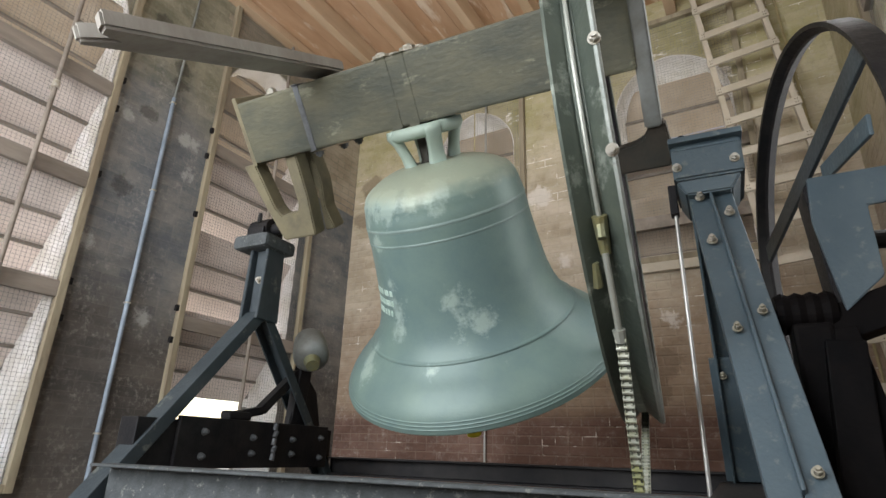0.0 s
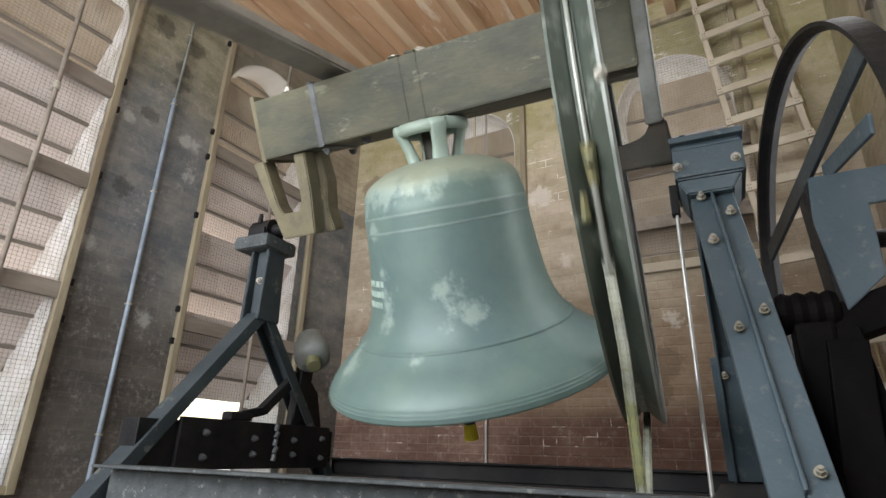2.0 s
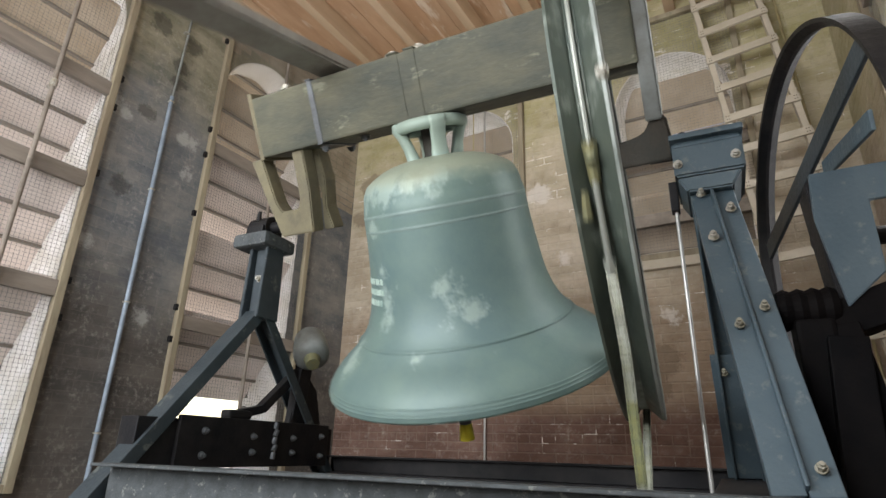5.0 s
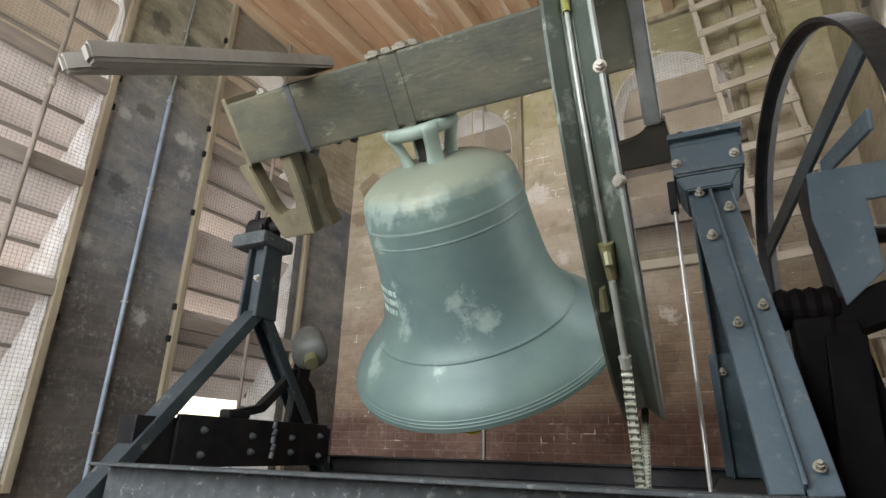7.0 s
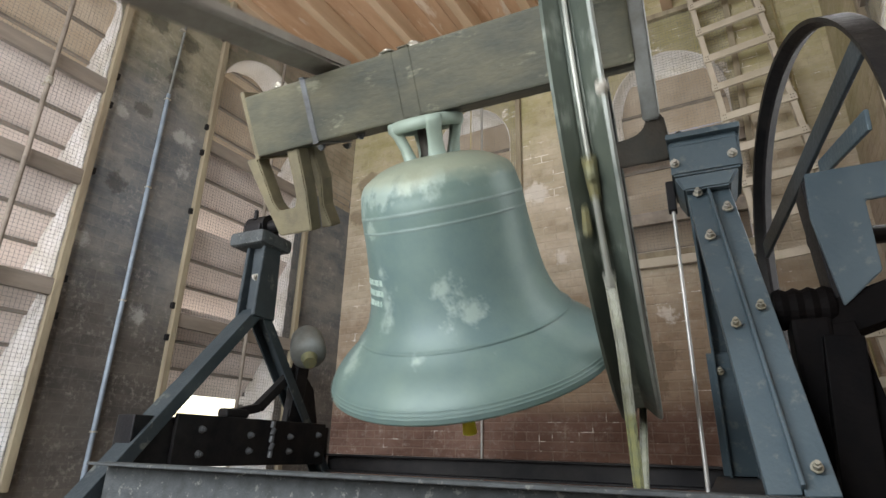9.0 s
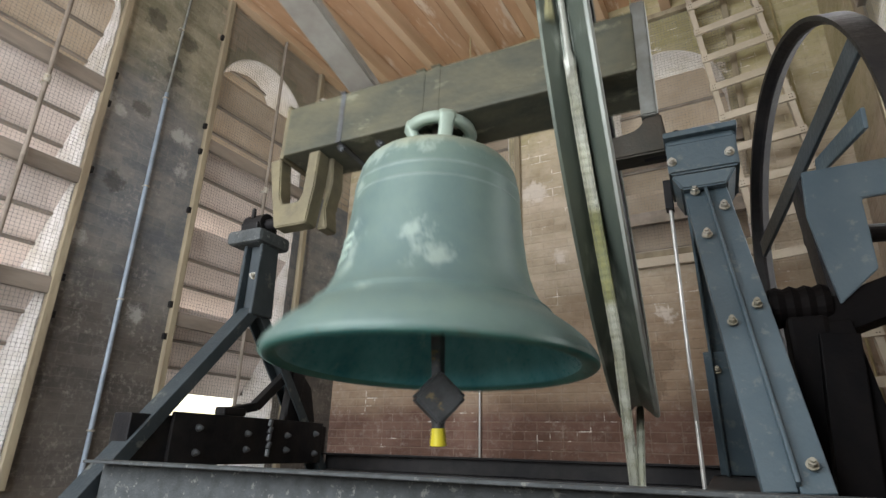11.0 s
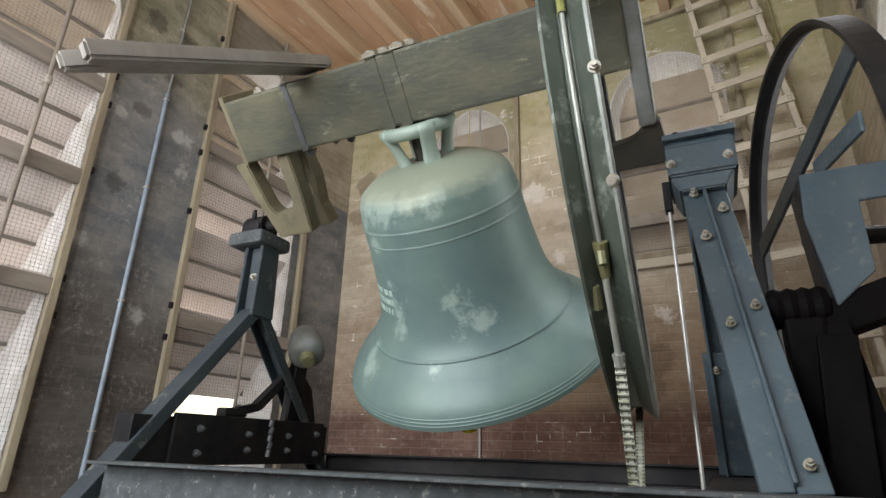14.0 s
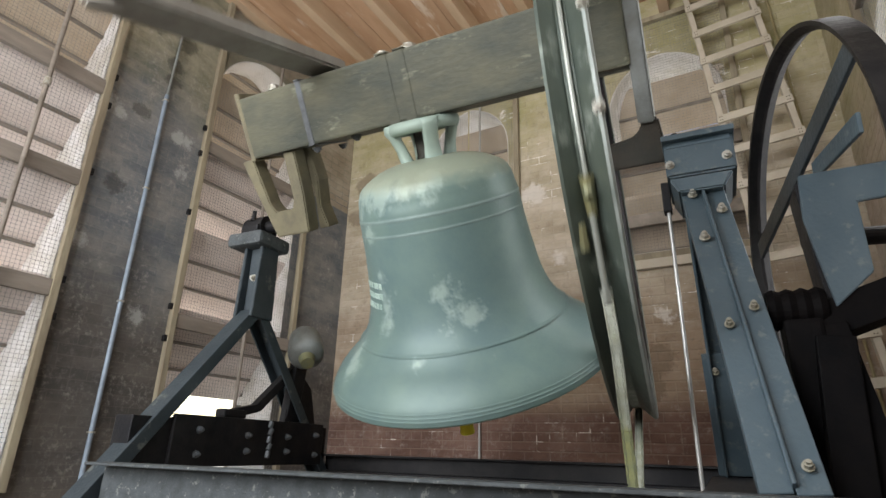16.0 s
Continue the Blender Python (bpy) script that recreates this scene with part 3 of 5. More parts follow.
# ---------- louvre windows ----------
def louvre_window(u0, u1, tops, place, name, frame_u, frame_z, rails, side, mat="louvre", deep=()):
    """Sloping louvres of planks in the opening, with a wire mesh screen in a timber frame on the inner face."""
    thing = tagged(empty(name), "arched belfry opening with sloping pale louvre boards", "window", kind="structure")
    for top in tops:
        lv = None
        for k in range(1 if top in deep else 0, 3):
            d0, d1 = 0.06 + 0.14 * k, 0.06 + 0.14 * (k + 1) - 0.001
            z0, z1 = top - 0.2 * k, top - 0.2 * (k + 1) + 0.001
            bm = bmesh.new()
            c = [place(u, d, z) for u, d, z in ((u0 + 0.004, d0, z0), (u1 - 0.004, d0, z0), (u1 - 0.004, d1, z1), (u0 + 0.004, d1, z1))]
            up = Vector((0, 0, 0.03))
            lo = [bm.verts.new(p) for p in c]
            hi = [bm.verts.new(p + up) for p in c]
            bm.faces.new(lo[::-1])
            bm.faces.new(hi)
            for i in range(4):
                j = (i + 1) % 4
                bm.faces.new((lo[i], lo[j], hi[j], hi[i]))
            # boards above 3.9 take the copy darkened for shade
            part("louvre_board", bm, mat if top < 3.9 else "louvre_tan", thing)
            # added dark strip that stands for the shadowed joint between two planks
            if k < 2:
                p, e = place(u0 + 0.005, d1, z1 - 0.016), place(u1 - 0.005, d1, z1 - 0.016)
                bm = bmesh.new()
                bar(bm, p, e, 0.022, 0.030, (0, 0, 1), 0.002)
                part("louvre_batten", bm, "rail_wood", thing)
    screen = tagged(empty(name.replace("window", "mesh_screen")), "wire mesh bird screen in a weathered timber frame", "mesh screen")
    a, b = frame_u
    z0, z1 = frame_z

    def beam(n, ua, ub, za, zb, d0, d1, mat):
        bm = bmesh.new()
        p, q = place(ua, d0, za), place(ub, d1, zb)
        box(bm, min(p.x, q.x), max(p.x, q.x), min(p.y, q.y), max(p.y, q.y), za, zb, 0.004)
        part(n, bm, mat, screen)
    w = 0.05
    beam("frame_post", a, a + w, z0, z1, -0.055, -0.004, "frame_wood")
    beam("frame_post", b - w, b, z0, z1, -0.055, -0.004, "frame_wood")
    beam("frame_head", a + w, b - w, z1 - w, z1, -0.052, -0.004, "frame_wood")
    beam("frame_sill", a + w, b - w, z0, z0 + w, -0.052, -0.004, "frame_wood")
    for z in rails:
        beam("frame_rail", a + w, b - w, z - 0.055, z + 0.055, -0.045, -0.004, "rail_wood")
    # wires
    bm = bmesh.new()
    step, r = 0.027, 0.0008
    verts, faces = [], []

    def wire(p, q, n1, n2):
        i = len(verts)
        for e in (p, q):
            for s1, s2 in ((-1, -1), (1, -1), (1, 1), (-1, 1)):
                verts.append(e + n1 * (s1 * r) + n2 * (s2 * r))
        for k in range(4):
            j = (k + 1) % 4
            faces.append((i + k, i + j, i + 4 + j, i + 4 + k))
    n_u = (place(1, 0, 0) - place(0, 0, 0))
    n_d = (place(0, 1, 0) - place(0, 0, 0))
    u = a + w + 0.01
    while u < b - w:
        wire(place(u, -0.02, z0 + w), place(u, -0.02, z1 - w), n_u, n_d)
        u += step
    z = z0 + w + 0.01
    while z < z1 - w:
        wire(place(a + w, -0.022, z), place(b - w, -0.022, z), Vector((0, 0, 1)), n_d)
        z += step
    me = bpy.data.meshes.new("wire_mesh")
    me.from_pydata([tuple(v) for v in verts], [], faces)
    me.materials.append(M["mesh_wire"])
    ob = new("wire_mesh", me)
    ob.parent = screen
    ob["kind"] = "stuff"
    bm.free()
    hinges = [(a - 0.012 if side > 0 else b + 0.012, z) for z in (1.5, 1.75, 2.55, 3.1, 3.35, 4.3)]
    for u, z in hinges:
        bm = bmesh.new()
        p = place(u, -0.03, z)
        box(bm, p.x - 0.014, p.x + 0.014, p.y - 0.014, p.y + 0.014, z - 0.024, z + 0.024, 0.003)
        part("hinge", bm, "steel_dark", screen)
    return thing


L_TOPS = [4.75, 3.98, 3.21, 2.44, 1.74]
louvre_window(*LEFT_WINDOWS[0], L_TOPS, left_place, "window_1", (0.45, 1.785), (0.45, 4.80), (3.22, 2.47, 1.68), -1)
louvre_window(*LEFT_WINDOWS[1], L_TOPS, left_place, "window_2", (2.61, 3.93), (0.45, 4.82), (3.20, 1.65), 1)
B_TOPS = [4.78, 4.24, 3.37, 2.85]
louvre_window(*BACK_WINDOWS[0], B_TOPS, back_place, "window_3", (-3.05, -1.83), (2.25, 4.62), (3.2,), 1, "louvre_tan", B_TOPS[:2])
louvre_window(*BACK_WINDOWS[1], B_TOPS, back_place, "window_4", (-1.02, 0.14), (2.25, 4.62), (3.2, 2.60), 1, "louvre_tan", B_TOPS[:2])

louvre_window(*EAST_WINDOWS[1], [4.1, 3.5, 2.9, 2.3, 1.7], east_place, "window_5", (2.08, 3.36), (0.9, 4.3), (3.2, 1.7), -1)
louvre_window(*EAST_WINDOWS[0], [4.1, 3.5, 2.9, 2.3, 1.7], east_place, "window_6", (-0.29, 0.99), (0.9, 4.3), (3.2, 1.7), -1)

# ---------- the bell frame ----------
BETA = 4.5
AXIS = pose(-1.25, 2.0, 1.85, 0, 0, BETA)   # x along the gudgeons, y the way of the swing
LOW = -1.17
FLOOR = -1.85
frame_thing = tagged(empty("bell_frame", AXIS), "blue-grey painted steel A-frame with bolted channel legs", "bell frame")


def u_section(bm, p, q, w, d, th, side):
    """One bent channel: web w wide along side, flanges d deep."""
    p, q, s = Vector(p), Vector(q), Vector(side).normalized()
    z = (q - p).normalized()
    y = z.cross(s).normalized()
    s = y.cross(z)
    m = Matrix((s, y, z)).transposed().to_4x4()
    m.translation = p
    h = (q - p).length
    a = w / 2
    ring = [(-a, 0), (a, 0), (a, d), (a - th, d), (a - th, th), (-a + th, th), (-a + th, d), (-a, d)]
    lo = [bm.verts.new(m @ Vector((x, y_, 0))) for x, y_ in ring]
    hi = [bm.verts.new(m @ Vector((x, y_, h))) for x, y_ in ring]
    bm.faces.new(lo[::-1])
    bm.faces.new(hi)
    for i in range(8):
        j = (i + 1) % 8
        bm.faces.new((lo[i], lo[j], hi[j], hi[i]))
    bmesh.ops.recalc_face_normals(bm, faces=bm.faces[:])
    bmesh.ops.bevel(bm, geom=bm.edges[:], offset=0.002, segments=1, affect='EDGES')
    return bm


def prism_x(bm, ring, x0, x1, bevel=0.004):
    """A plate cut to a (y, z) outline, from x0 to x1."""
    made = bmesh.new()
    a = [made.verts.new((x0, y, z)) for y, z in ring]
    b = [made.verts.new((x1, y, z)) for y, z in ring]
    made.faces.new(a)
    made.faces.new(b[::-1])
    for i in range(len(ring)):
        j = (i + 1) % len(ring)
        made.faces.new((a[i], b[i], b[j], a[j]))
    bmesh.ops.recalc_face_normals(made, faces=made.faces[:])
    if bevel:
        bmesh.ops.bevel(made, geom=made.edges[:], offset=bevel, segments=2, affect='EDGES')
    return merge(bm, made)


def prism_y(bm, ring, y0, y1, bevel=0.004):
    """A plate cut to an (x, z) outline, from y0 to y1."""
    made = bmesh.new()
    prism_x(made, [(x, z) for x, z in ring], y0, y1, bevel)
    for v in made.verts:
        v.co = Vector((v.co.y, v.co.x, v.co.z))
    bmesh.ops.reverse_faces(made, faces=made.faces[:])
    return merge(bm, made)


# right-hand trestle: two channels back to back on the near side, one on the far side
for x in (1.106, 1.176):
    bm = bmesh.new()
    u_section(bm, (x + 0.085, -0.62, LOW), (x, -0.07, -0.18), 0.066, 0.05, 0.009, (1, 0, 0))
    part("leg", bm, "steel_blue", frame_thing)
bm = bmesh.new()
bar(bm, (1.226, -0.602, LOW + 0.005), (1.141, -0.06, -0.18), 0.010, 0.070)
part("leg_rib", bm, "steel_blue", frame_thing)
bm = bmesh.new()
u_section(bm, (1.145, 0.62, LOW), (1.13, 0.06, -0.17), 0.11, 0.06, 0.010, (-1, 0, 0))
part("leg", bm, "steel_blue", frame_thing)

bm = bmesh.new()
bar(bm, (1.135, 0.585, LOW), (1.130, 0.335, -0.72), 0.135, 0.014)
part("gusset_plate", bm, "steel_blue", frame_thing)
bolts([(1.105, 0.360, -0.79)], (0, -0.88, 0.47), frame_thing, 0.011, "bolt_rust")


def near_leg(f):
    """A point on the near face of the right-hand near leg, f from foot to head."""
    p, q = Vector((0.085, -0.62, LOW)), Vector((0, -0.07, -0.18))
    return p.lerp(q, f) + Vector((0, -0.0105, 0.0055))


OUT = Vector((0, -0.884, 0.467))
bolts([Vector((1.106, 0, 0)) + near_leg(f) for f in (0.94, 0.735)] + [Vector((1.180, 0, 0)) + near_leg(0.85)], OUT, frame_thing, 0.012)
bolts([Vector((1.106, 0, 0)) + near_leg(0.41), Vector((1.178, 0, 0)) + near_leg(0.46), Vector((1.178, 0, 0)) + near_leg(0.05)], OUT, frame_thing, 0.0095, "bolt_rust")
# left-hand trestle
for s in (-1, 1):
    bm = bmesh.new()
    u_section(bm, (-0.99, s * 0.74, LOW - 0.13), (-0.99, s * 0.045, -0.46), 0.10, 0.055, 0.010, (-s, 0, 0))
    part("leg", bm, "steel_old", frame_thing)
bm = bmesh.new()
prism_x(bm, [(-0.075, -0.50), (0.075, -0.50), (0.06, -0.12), (-0.06, -0.12)], -1.05, -1.03, 0.003)
part("post_plate", bm, "steel_old", frame_thing)
bm = bmesh.new()
prism_x(bm, [(-0.075, -0.50), (0.075, -0.50), (0.06, -0.12), (-0.06, -0.12)], -0.945, -0.925, 0.003)
part("post_plate", bm, "steel_old", frame_thing)
bm = bmesh.new()
box(bm, -1.028, -0.947, -0.03, 0.03, -0.50, -0.12, 0.004)
part("post_web", bm, "steel_old", frame_thing)
bolts([(-0.985, -0.031, -0.29)], (0, -1, 0), frame_thing, 0.014)
# bearings
bm = bmesh.new()
prism_x(bm, [(-0.14, -0.165), (0.14, -0.165), (0.14, -0.045), (0.12, -0.012), (-0.12, -0.012), (-0.14, -0.045)], 1.035, 1.262, 0.008)
part("bearing_block", bm, "steel_blue", frame_thing)
bm = bmesh.new()
box(bm, 1.03, 1.27, -0.155, 0.155, -0.024, -0.002, 0.004)
part("bearing_cap", bm, "steel_blue", frame_thing)
bm = bmesh.new()
prism_y(bm, [(1.04, -0.168), (1.25, -0.168), (1.215, -0.225), (1.07, -0.225)], -0.135, 0.135, 0.006)
part("bearing_seat", bm, "steel_blue", frame_thing)
bolts([(1.050, -0.141, -0.118), (1.235, -0.141, -0.115)], (0, -1, 0), frame_thing, 0.012)
bm = bmesh.new()
for k, (x, z) in enumerate(((1.05, 0.065), (1.075, 0.075), (1.10, 0.062))):
    rod(bm, (x, -0.03, 0.0), (x, -0.03, z - 0.01), 0.018, 0.014, 10)
part("grease_cups", bm, "steel_dark", frame_thing)
bm = bmesh.new()
box(bm, -1.13, -0.90, -0.115, 0.115, -0.13, -0.055, 0.022)
part("bearing_seat", bm, "worn_steel", frame_thing)
bm = bmesh.new()
rod(bm, (-1.09, 0, 0.0), (-0.965, 0, 0.0), 0.062, seg=20)
box(bm, -1.085, -0.97, -0.075, 0.075, -0.055, 0.0, 0.008)
part("bearing_block", bm, "steel_dark", frame_thing)
bm = bmesh.new()
rod(bm, (-1.03, -0.05, 0.03), (-1.03, -0.05, 0.085), 0.014, 0.01)
part("grease_cup", bm, "steel_dark", frame_thing)
# sills
# near sill: worn grey paint
bm = bmesh.new()
u_section(bm, (-0.93, -0.66, LOW - 0.075), (1.40, -0.66, LOW - 0.075), 0.15, 0.09, 0.010, (0, 0, 1))
part("sill_beam", bm, "worn_steel", frame_thing)
bm = bmesh.new()
u_section(bm, (-0.97, 0.70, LOW - 0.018), (1.30, 0.70, LOW - 0.018), 0.095, 0.07, 0.010, (0, 0, 1))
part("sill_beam", bm, "steel_dark", frame_thing)
bm = bmesh.new()
box(bm, -0.955, -0.935, -0.40, 0.60, -1.195, -0.985, 0.004)
part("end_plate", bm, "steel_dark", frame_thing)
bm = bmesh.new()
box(bm, -1.06, -0.957, -0.58, 0.66, -1.19, -1.0, 0.006)
part("end_beam", bm, "steel_dark", frame_thing)
bm = bmesh.new()
box(bm, 1.04, 1.22, -0.56, 0.64, -1.245, -1.178, 0.006)
part("end_beam", bm, "steel_dark", frame_thing)
bolts([(-0.934, y, z) for y in (-0.27, 0.53) for z in (-1.045, -1.145)] + [(-0.934, y, z) for y in (0.02, 0.30) for z in (-1.06, -1.13)], (1, 0, 0), frame_thing, 0.012, "clapper_iron")
for x in (-1.0, 1.13):
    for y in (-0.62, 0.64):
        bm = bmesh.new()
        box(bm, x - 0.1, x + 0.1, y - 0.12, y + 0.12, FLOOR, LOW - 0.155, 0.01)
        part("bearer", bm, "steel_dark", frame_thing)
# thin polished rod beside the right-hand bearing
bm = bmesh.new()
rod(bm, (1.022, 0.02, FLOOR), (1.022, 0.02, -0.22), 0.007)
tagged(part("pull_rod", bm, "polished", m=AXIS), "thin polished steel rod hanging beside the bearing", "rod")
bm = bmesh.new()
box(bm, 1.005, 1.035, -0.005, 0.045, -0.235, -0.117, 0.004)
part("rod_bracket", bm, "steel_dark", frame_thing)

# ---------- clock hammer at the left-hand trestle ----------
hammer = tagged(empty("clock_hammer", AXIS), "dark iron clock hammer with a grey head on the end beam", "hammer")
bm = bmesh.new()
head = lathe([(0.0005, 0.0), (0.040, 0.004), (0.068, 0.018), (0.084, 0.045), (0.093, 0.10), (0.097, 0.17), (0.092, 0.20), (0.070, 0.221), (0.0005, 0.224)], 40)
merge(bm, head, along((-0.98, 0.40, -0.50), (-0.86, 0.30, -0.66)))
part("hammer_head", bm, "strap_grey", hammer, "grey iron hammer head", smooth=True)
bm = bmesh.new()
rod(bm, (-0.862, 0.302, -0.657), (-0.835, 0.28, -0.69), 0.045, 0.035, 20)
part("strike_pad", bm, "brass", hammer, "dull yellow striking pad")
bm = bmesh.new()
bar(bm, (-0.99, 0.36, -0.985), (-0.95, 0.36, -0.60), 0.05, 0.09)
part("hammer_arm", bm, "steel_dark", hammer)
bm = bmesh.new()
bar(bm, (-0.99, -0.06, -0.965), (-0.985, 0.10, -0.93), 0.045, 0.04)
bar(bm, (-0.985, 0.10, -0.93), (-0.98, 0.33, -0.72), 0.045, 0.045)
part("hammer_stay", bm, "steel_dark", hammer)
bm = bmesh.new()
box(bm, -1.02, -0.955, -0.12, 0.02, -0.985, -0.945, 0.012)
part("hammer_foot", bm, "steel_dark", hammer)
bm = bmesh.new()
prism_x(bm, [(0.30, -0.985), (0.56, -0.985), (0.50, -0.80), (0.40, -0.72), (0.34, -0.80)], -0.985, -0.965, 0.004)
part("hammer_cheek", bm, "steel_dark", hammer)
bm = bmesh.new()
for k in range(5):
    rod(bm, (-0.928, 0.16, -1.16 + 0.035 * k), (-0.928, 0.165 + 0.01 * (k % 2), -1.13 + 0.035 * k), 0.012, seg=8)
part("adjuster", bm, "clapper_iron", hammer)

# ---------- the swinging bell ----------
bell = tagged(empty("swinging_bell", AXIS), "large green-patinated bronze bell hung from a timber headstock", "bell")
BX = 0.045
outer = smooth_profile([(0.02, 0.185), (0.14, 0.182), (0.24, 0.158), (0.325, 0.110), (0.352, 0.07), (0.360, 0.045), (0.364, 0.02), (0.373, -0.03),
                        (0.379, -0.14), (0.393, -0.28), (0.412, -0.41), (0.451, -0.52), (0.520, -0.605), (0.595, -0.665), (0.645, -0.715), (0.672, -0.762), (0.676, -0.788)], 6)
inner = smooth_profile([(0.668, -0.796), (0.640, -0.800), (0.600, -0.775), (0.550, -0.70), (0.478, -0.60), (0.408, -0.48), (0.360, -0.34), (0.334, -0.17),
                        (0.325, -0.02), (0.30, 0.06), (0.2, 0.125), (0.02, 0.14)], 6)
bell_body = part("bell_body", lathe(outer), "bronze", bell, smooth=True, m=pose(BX, 0, 0))
lip_n = next(i for i, (r, z) in enumerate(inner) if r < 0.612)
part("bell_lip", lathe(outer[-1:] + inner[:lip_n + 1]), "bronze_lip", bell, "green worn sound bow of the bell", smooth=True, m=pose(BX, 0, 0))
part("bell_inside", lathe(inner[lip_n:]), "bronze_inside", bell, "turquoise verdigris inside of the bell", smooth=True, m=pose(BX, 0, 0))


def radius_at(profile, z):
    for (ra, za), (rb, zb) in zip(profile, profile[1:]):
        if min(za, zb) <= z <= max(za, zb) and za != zb:
            return ra + (rb - ra) * (z - za) / (zb - za)


def ring_moulding(z, out, half, mat="bronze", inside=False):
    prof = inner if inside else outer
    sgn = -1 if inside else 1
    r = [radius_at(prof, z + d) for d in (half, 0, -half)]
    bm = lathe([(r[0] - 0.003 * sgn, z + half), (r[0] + out * 0.7 * sgn, z + half * 0.5), (r[1] + out * sgn, z), (r[2] + out * 0.7 * sgn, z - half * 0.5),
                (r[2] - 0.003 * sgn, z - half)], 96)
    part("moulding", bm, mat, bell_body, smooth=True)


for z, o, h in ((-0.035, 0.0016, 0.012), (-0.10, 0.0014, 0.009), (-0.575, 0.0025, 0.012), (-0.742, 0.002, 0.004), (-0.755, 0.002, 0.004), (-0.768, 0.002, 0.004)):
    ring_moulding(z, o, h, "bronze_worn" if z > -0.5 else "bronze")
ring_moulding(-0.04, 0.007, 0.008, "bronze_crown", True)
ring_moulding(0.03, 0.007, 0.008, "bronze_crown", True)

# raised lettering worn past reading, and the pale patch round it: bars that follow the waist
random.seed(5)


def waist_bars(z, angles, h, mat, raise_by, name):
    bm = bmesh.new()
    for a, w in angles:
        r = radius_at(outer, z) + raise_by
        slope = math.atan2(radius_at(outer, z - 0.02) - radius_at(outer, z + 0.02), 0.04)
        m = Matrix.Rotation(radians(a), 4, 'Z') @ Matrix.Translation((r, 0, z)) @ Matrix.Rotation(-slope, 4, 'Y')
        box(bm, -0.006, 0.0025, -w / 2, w / 2, -h / 2, h / 2, 0.002, m)
    part(name, bm, mat, bell_body)


for z in (-0.31, -0.355, -0.40):
    ang, lst = -142.0, []
    while ang < -119:
        wd = random.uniform(0.012, 0.022)
        lst.append((ang, wd))
        ang += math.degrees((wd + random.uniform(0.006, 0.016)) / 0.42)
    waist_bars(z, lst, 0.026, "bronze_pale", 0.0, "worn_lettering")


def crown_canon(angle):
    """One canon of the crown: a flat arm that splays out from the dome up to the crown plate."""
    bm = bmesh.new()
    rings = []
    for r, z, wide, deep in ((0.098, 0.140, 0.060, 0.046), (0.102, 0.185, 0.040, 0.028), (0.114, 0.235, 0.034, 0.024), (0.132, 0.290, 0.034, 0.025), (0.148, 0.322, 0.040, 0.028), (0.146, 0.352, 0.040, 0.026)):
        ring = []
        for k in range(12):
            c, q = math.cos(2 * math.pi * k / 12), math.sin(2 * math.pi * k / 12)
            ring.append(bm.verts.new((r + math.copysign(abs(c) ** 0.6, c) * deep, math.copysign(abs(q) ** 0.6, q) * wide, z)))
        rings.append(ring)
    for a, b in zip(rings, rings[1:]):
        for k in range(12):
            j = (k + 1) % 12
            bm.faces.new((a[k], a[j], b[j], b[k]))
    bm.faces.new(rings[0][::-1])
    bm.faces.new(rings[-1])
    bmesh.ops.recalc_face_normals(bm, faces=bm.faces[:])
    part("crown_canon", bm, "bronze_crown", bell_body, smooth=True, m=Matrix.Rotation(radians(angle), 4, 'Z'))


for a in (37, 127, 217, 307):
    crown_canon(a)
part("crown_plate", lathe([(0.118, 0.306), (0.150, 0.300), (0.166, 0.316), (0.166, 0.342), (0.150, 0.356), (0.118, 0.356)], 40, True), "bronze_crown", bell_body, smooth=True)
bm = lathe([(0.0005, 0.17), (0.062, 0.17), (0.048, 0.20), (0.044, 0.357), (0.0005, 0.357)], 32)
part("crown_block", bm, "shoe_iron", bell_body, smooth=True)
bolts([(0.088 * math.cos(radians(a)), 0.088 * math.sin(radians(a)), 0.356) for a in (262, 352, 82, 172)], (0, 0, -1), bell_body, 0.020, "bolt_rust", "crown_nut")

# headstock of two timbers with iron straps
HY0, HY1, HZ0, HZ1 = -0.085, 0.215, 0.36, 0.66
bm = bmesh.new()
box(bm, -0.865, 0.965, HY0, HY1, HZ0, HZ1, 0.012)
part("headstock", bm, "headstock", bell)


def strap(x, w, mat):
    bm = bmesh.new()
    box(bm, x - w / 2, x + w / 2, HY0 - 0.0028, HY0 - 0.0005, HZ0 - 0.006, HZ1 + 0.006, 0.001)
    box(bm, x - w / 2, x + w / 2, HY1 + 0.0005, HY1 + 0.0028, HZ0 - 0.006, HZ1 + 0.006, 0.001)
    box(bm, x - w / 2, x + w / 2, HY0 - 0.01, HY1 + 0.01, HZ0 - 0.006, HZ0 - 0.0005, 0.001)
    box(bm, x - w / 2, x + w / 2, HY0 - 0.01, HY1 + 0.01, HZ1 + 0.0005, HZ1 + 0.006, 0.001)
    part("strap", bm, mat, bell)


strap(-0.50, 0.030, "clapper_iron")
strap(-0.04, 0.05, "headstock")
strap(0.045, 0.05, "headstock")
bolts([(-0.075, 0.0, HZ1 + 0.006), (0.06, 0.0, HZ1 + 0.006), (-0.075, 0.13, HZ1 + 0.006), (0.06, 0.13, HZ1 + 0.006)], (0, 0, 1), bell, 0.036, "bolt", "strap_nut")
bolts([(-0.50, -0.05, HZ0 - 0.014), (-0.30, 0.0, HZ0 - 0.002), (-0.50, 0.18, HZ0 - 0.014)], (0, 0, -1), bell, 0.020, "clapper_iron", "strap_nut")
bolts([(-0.66, HY0 + 0.03, HZ1)], (0, 0, 1), bell, 0.024, "bolt", "strap_nut")

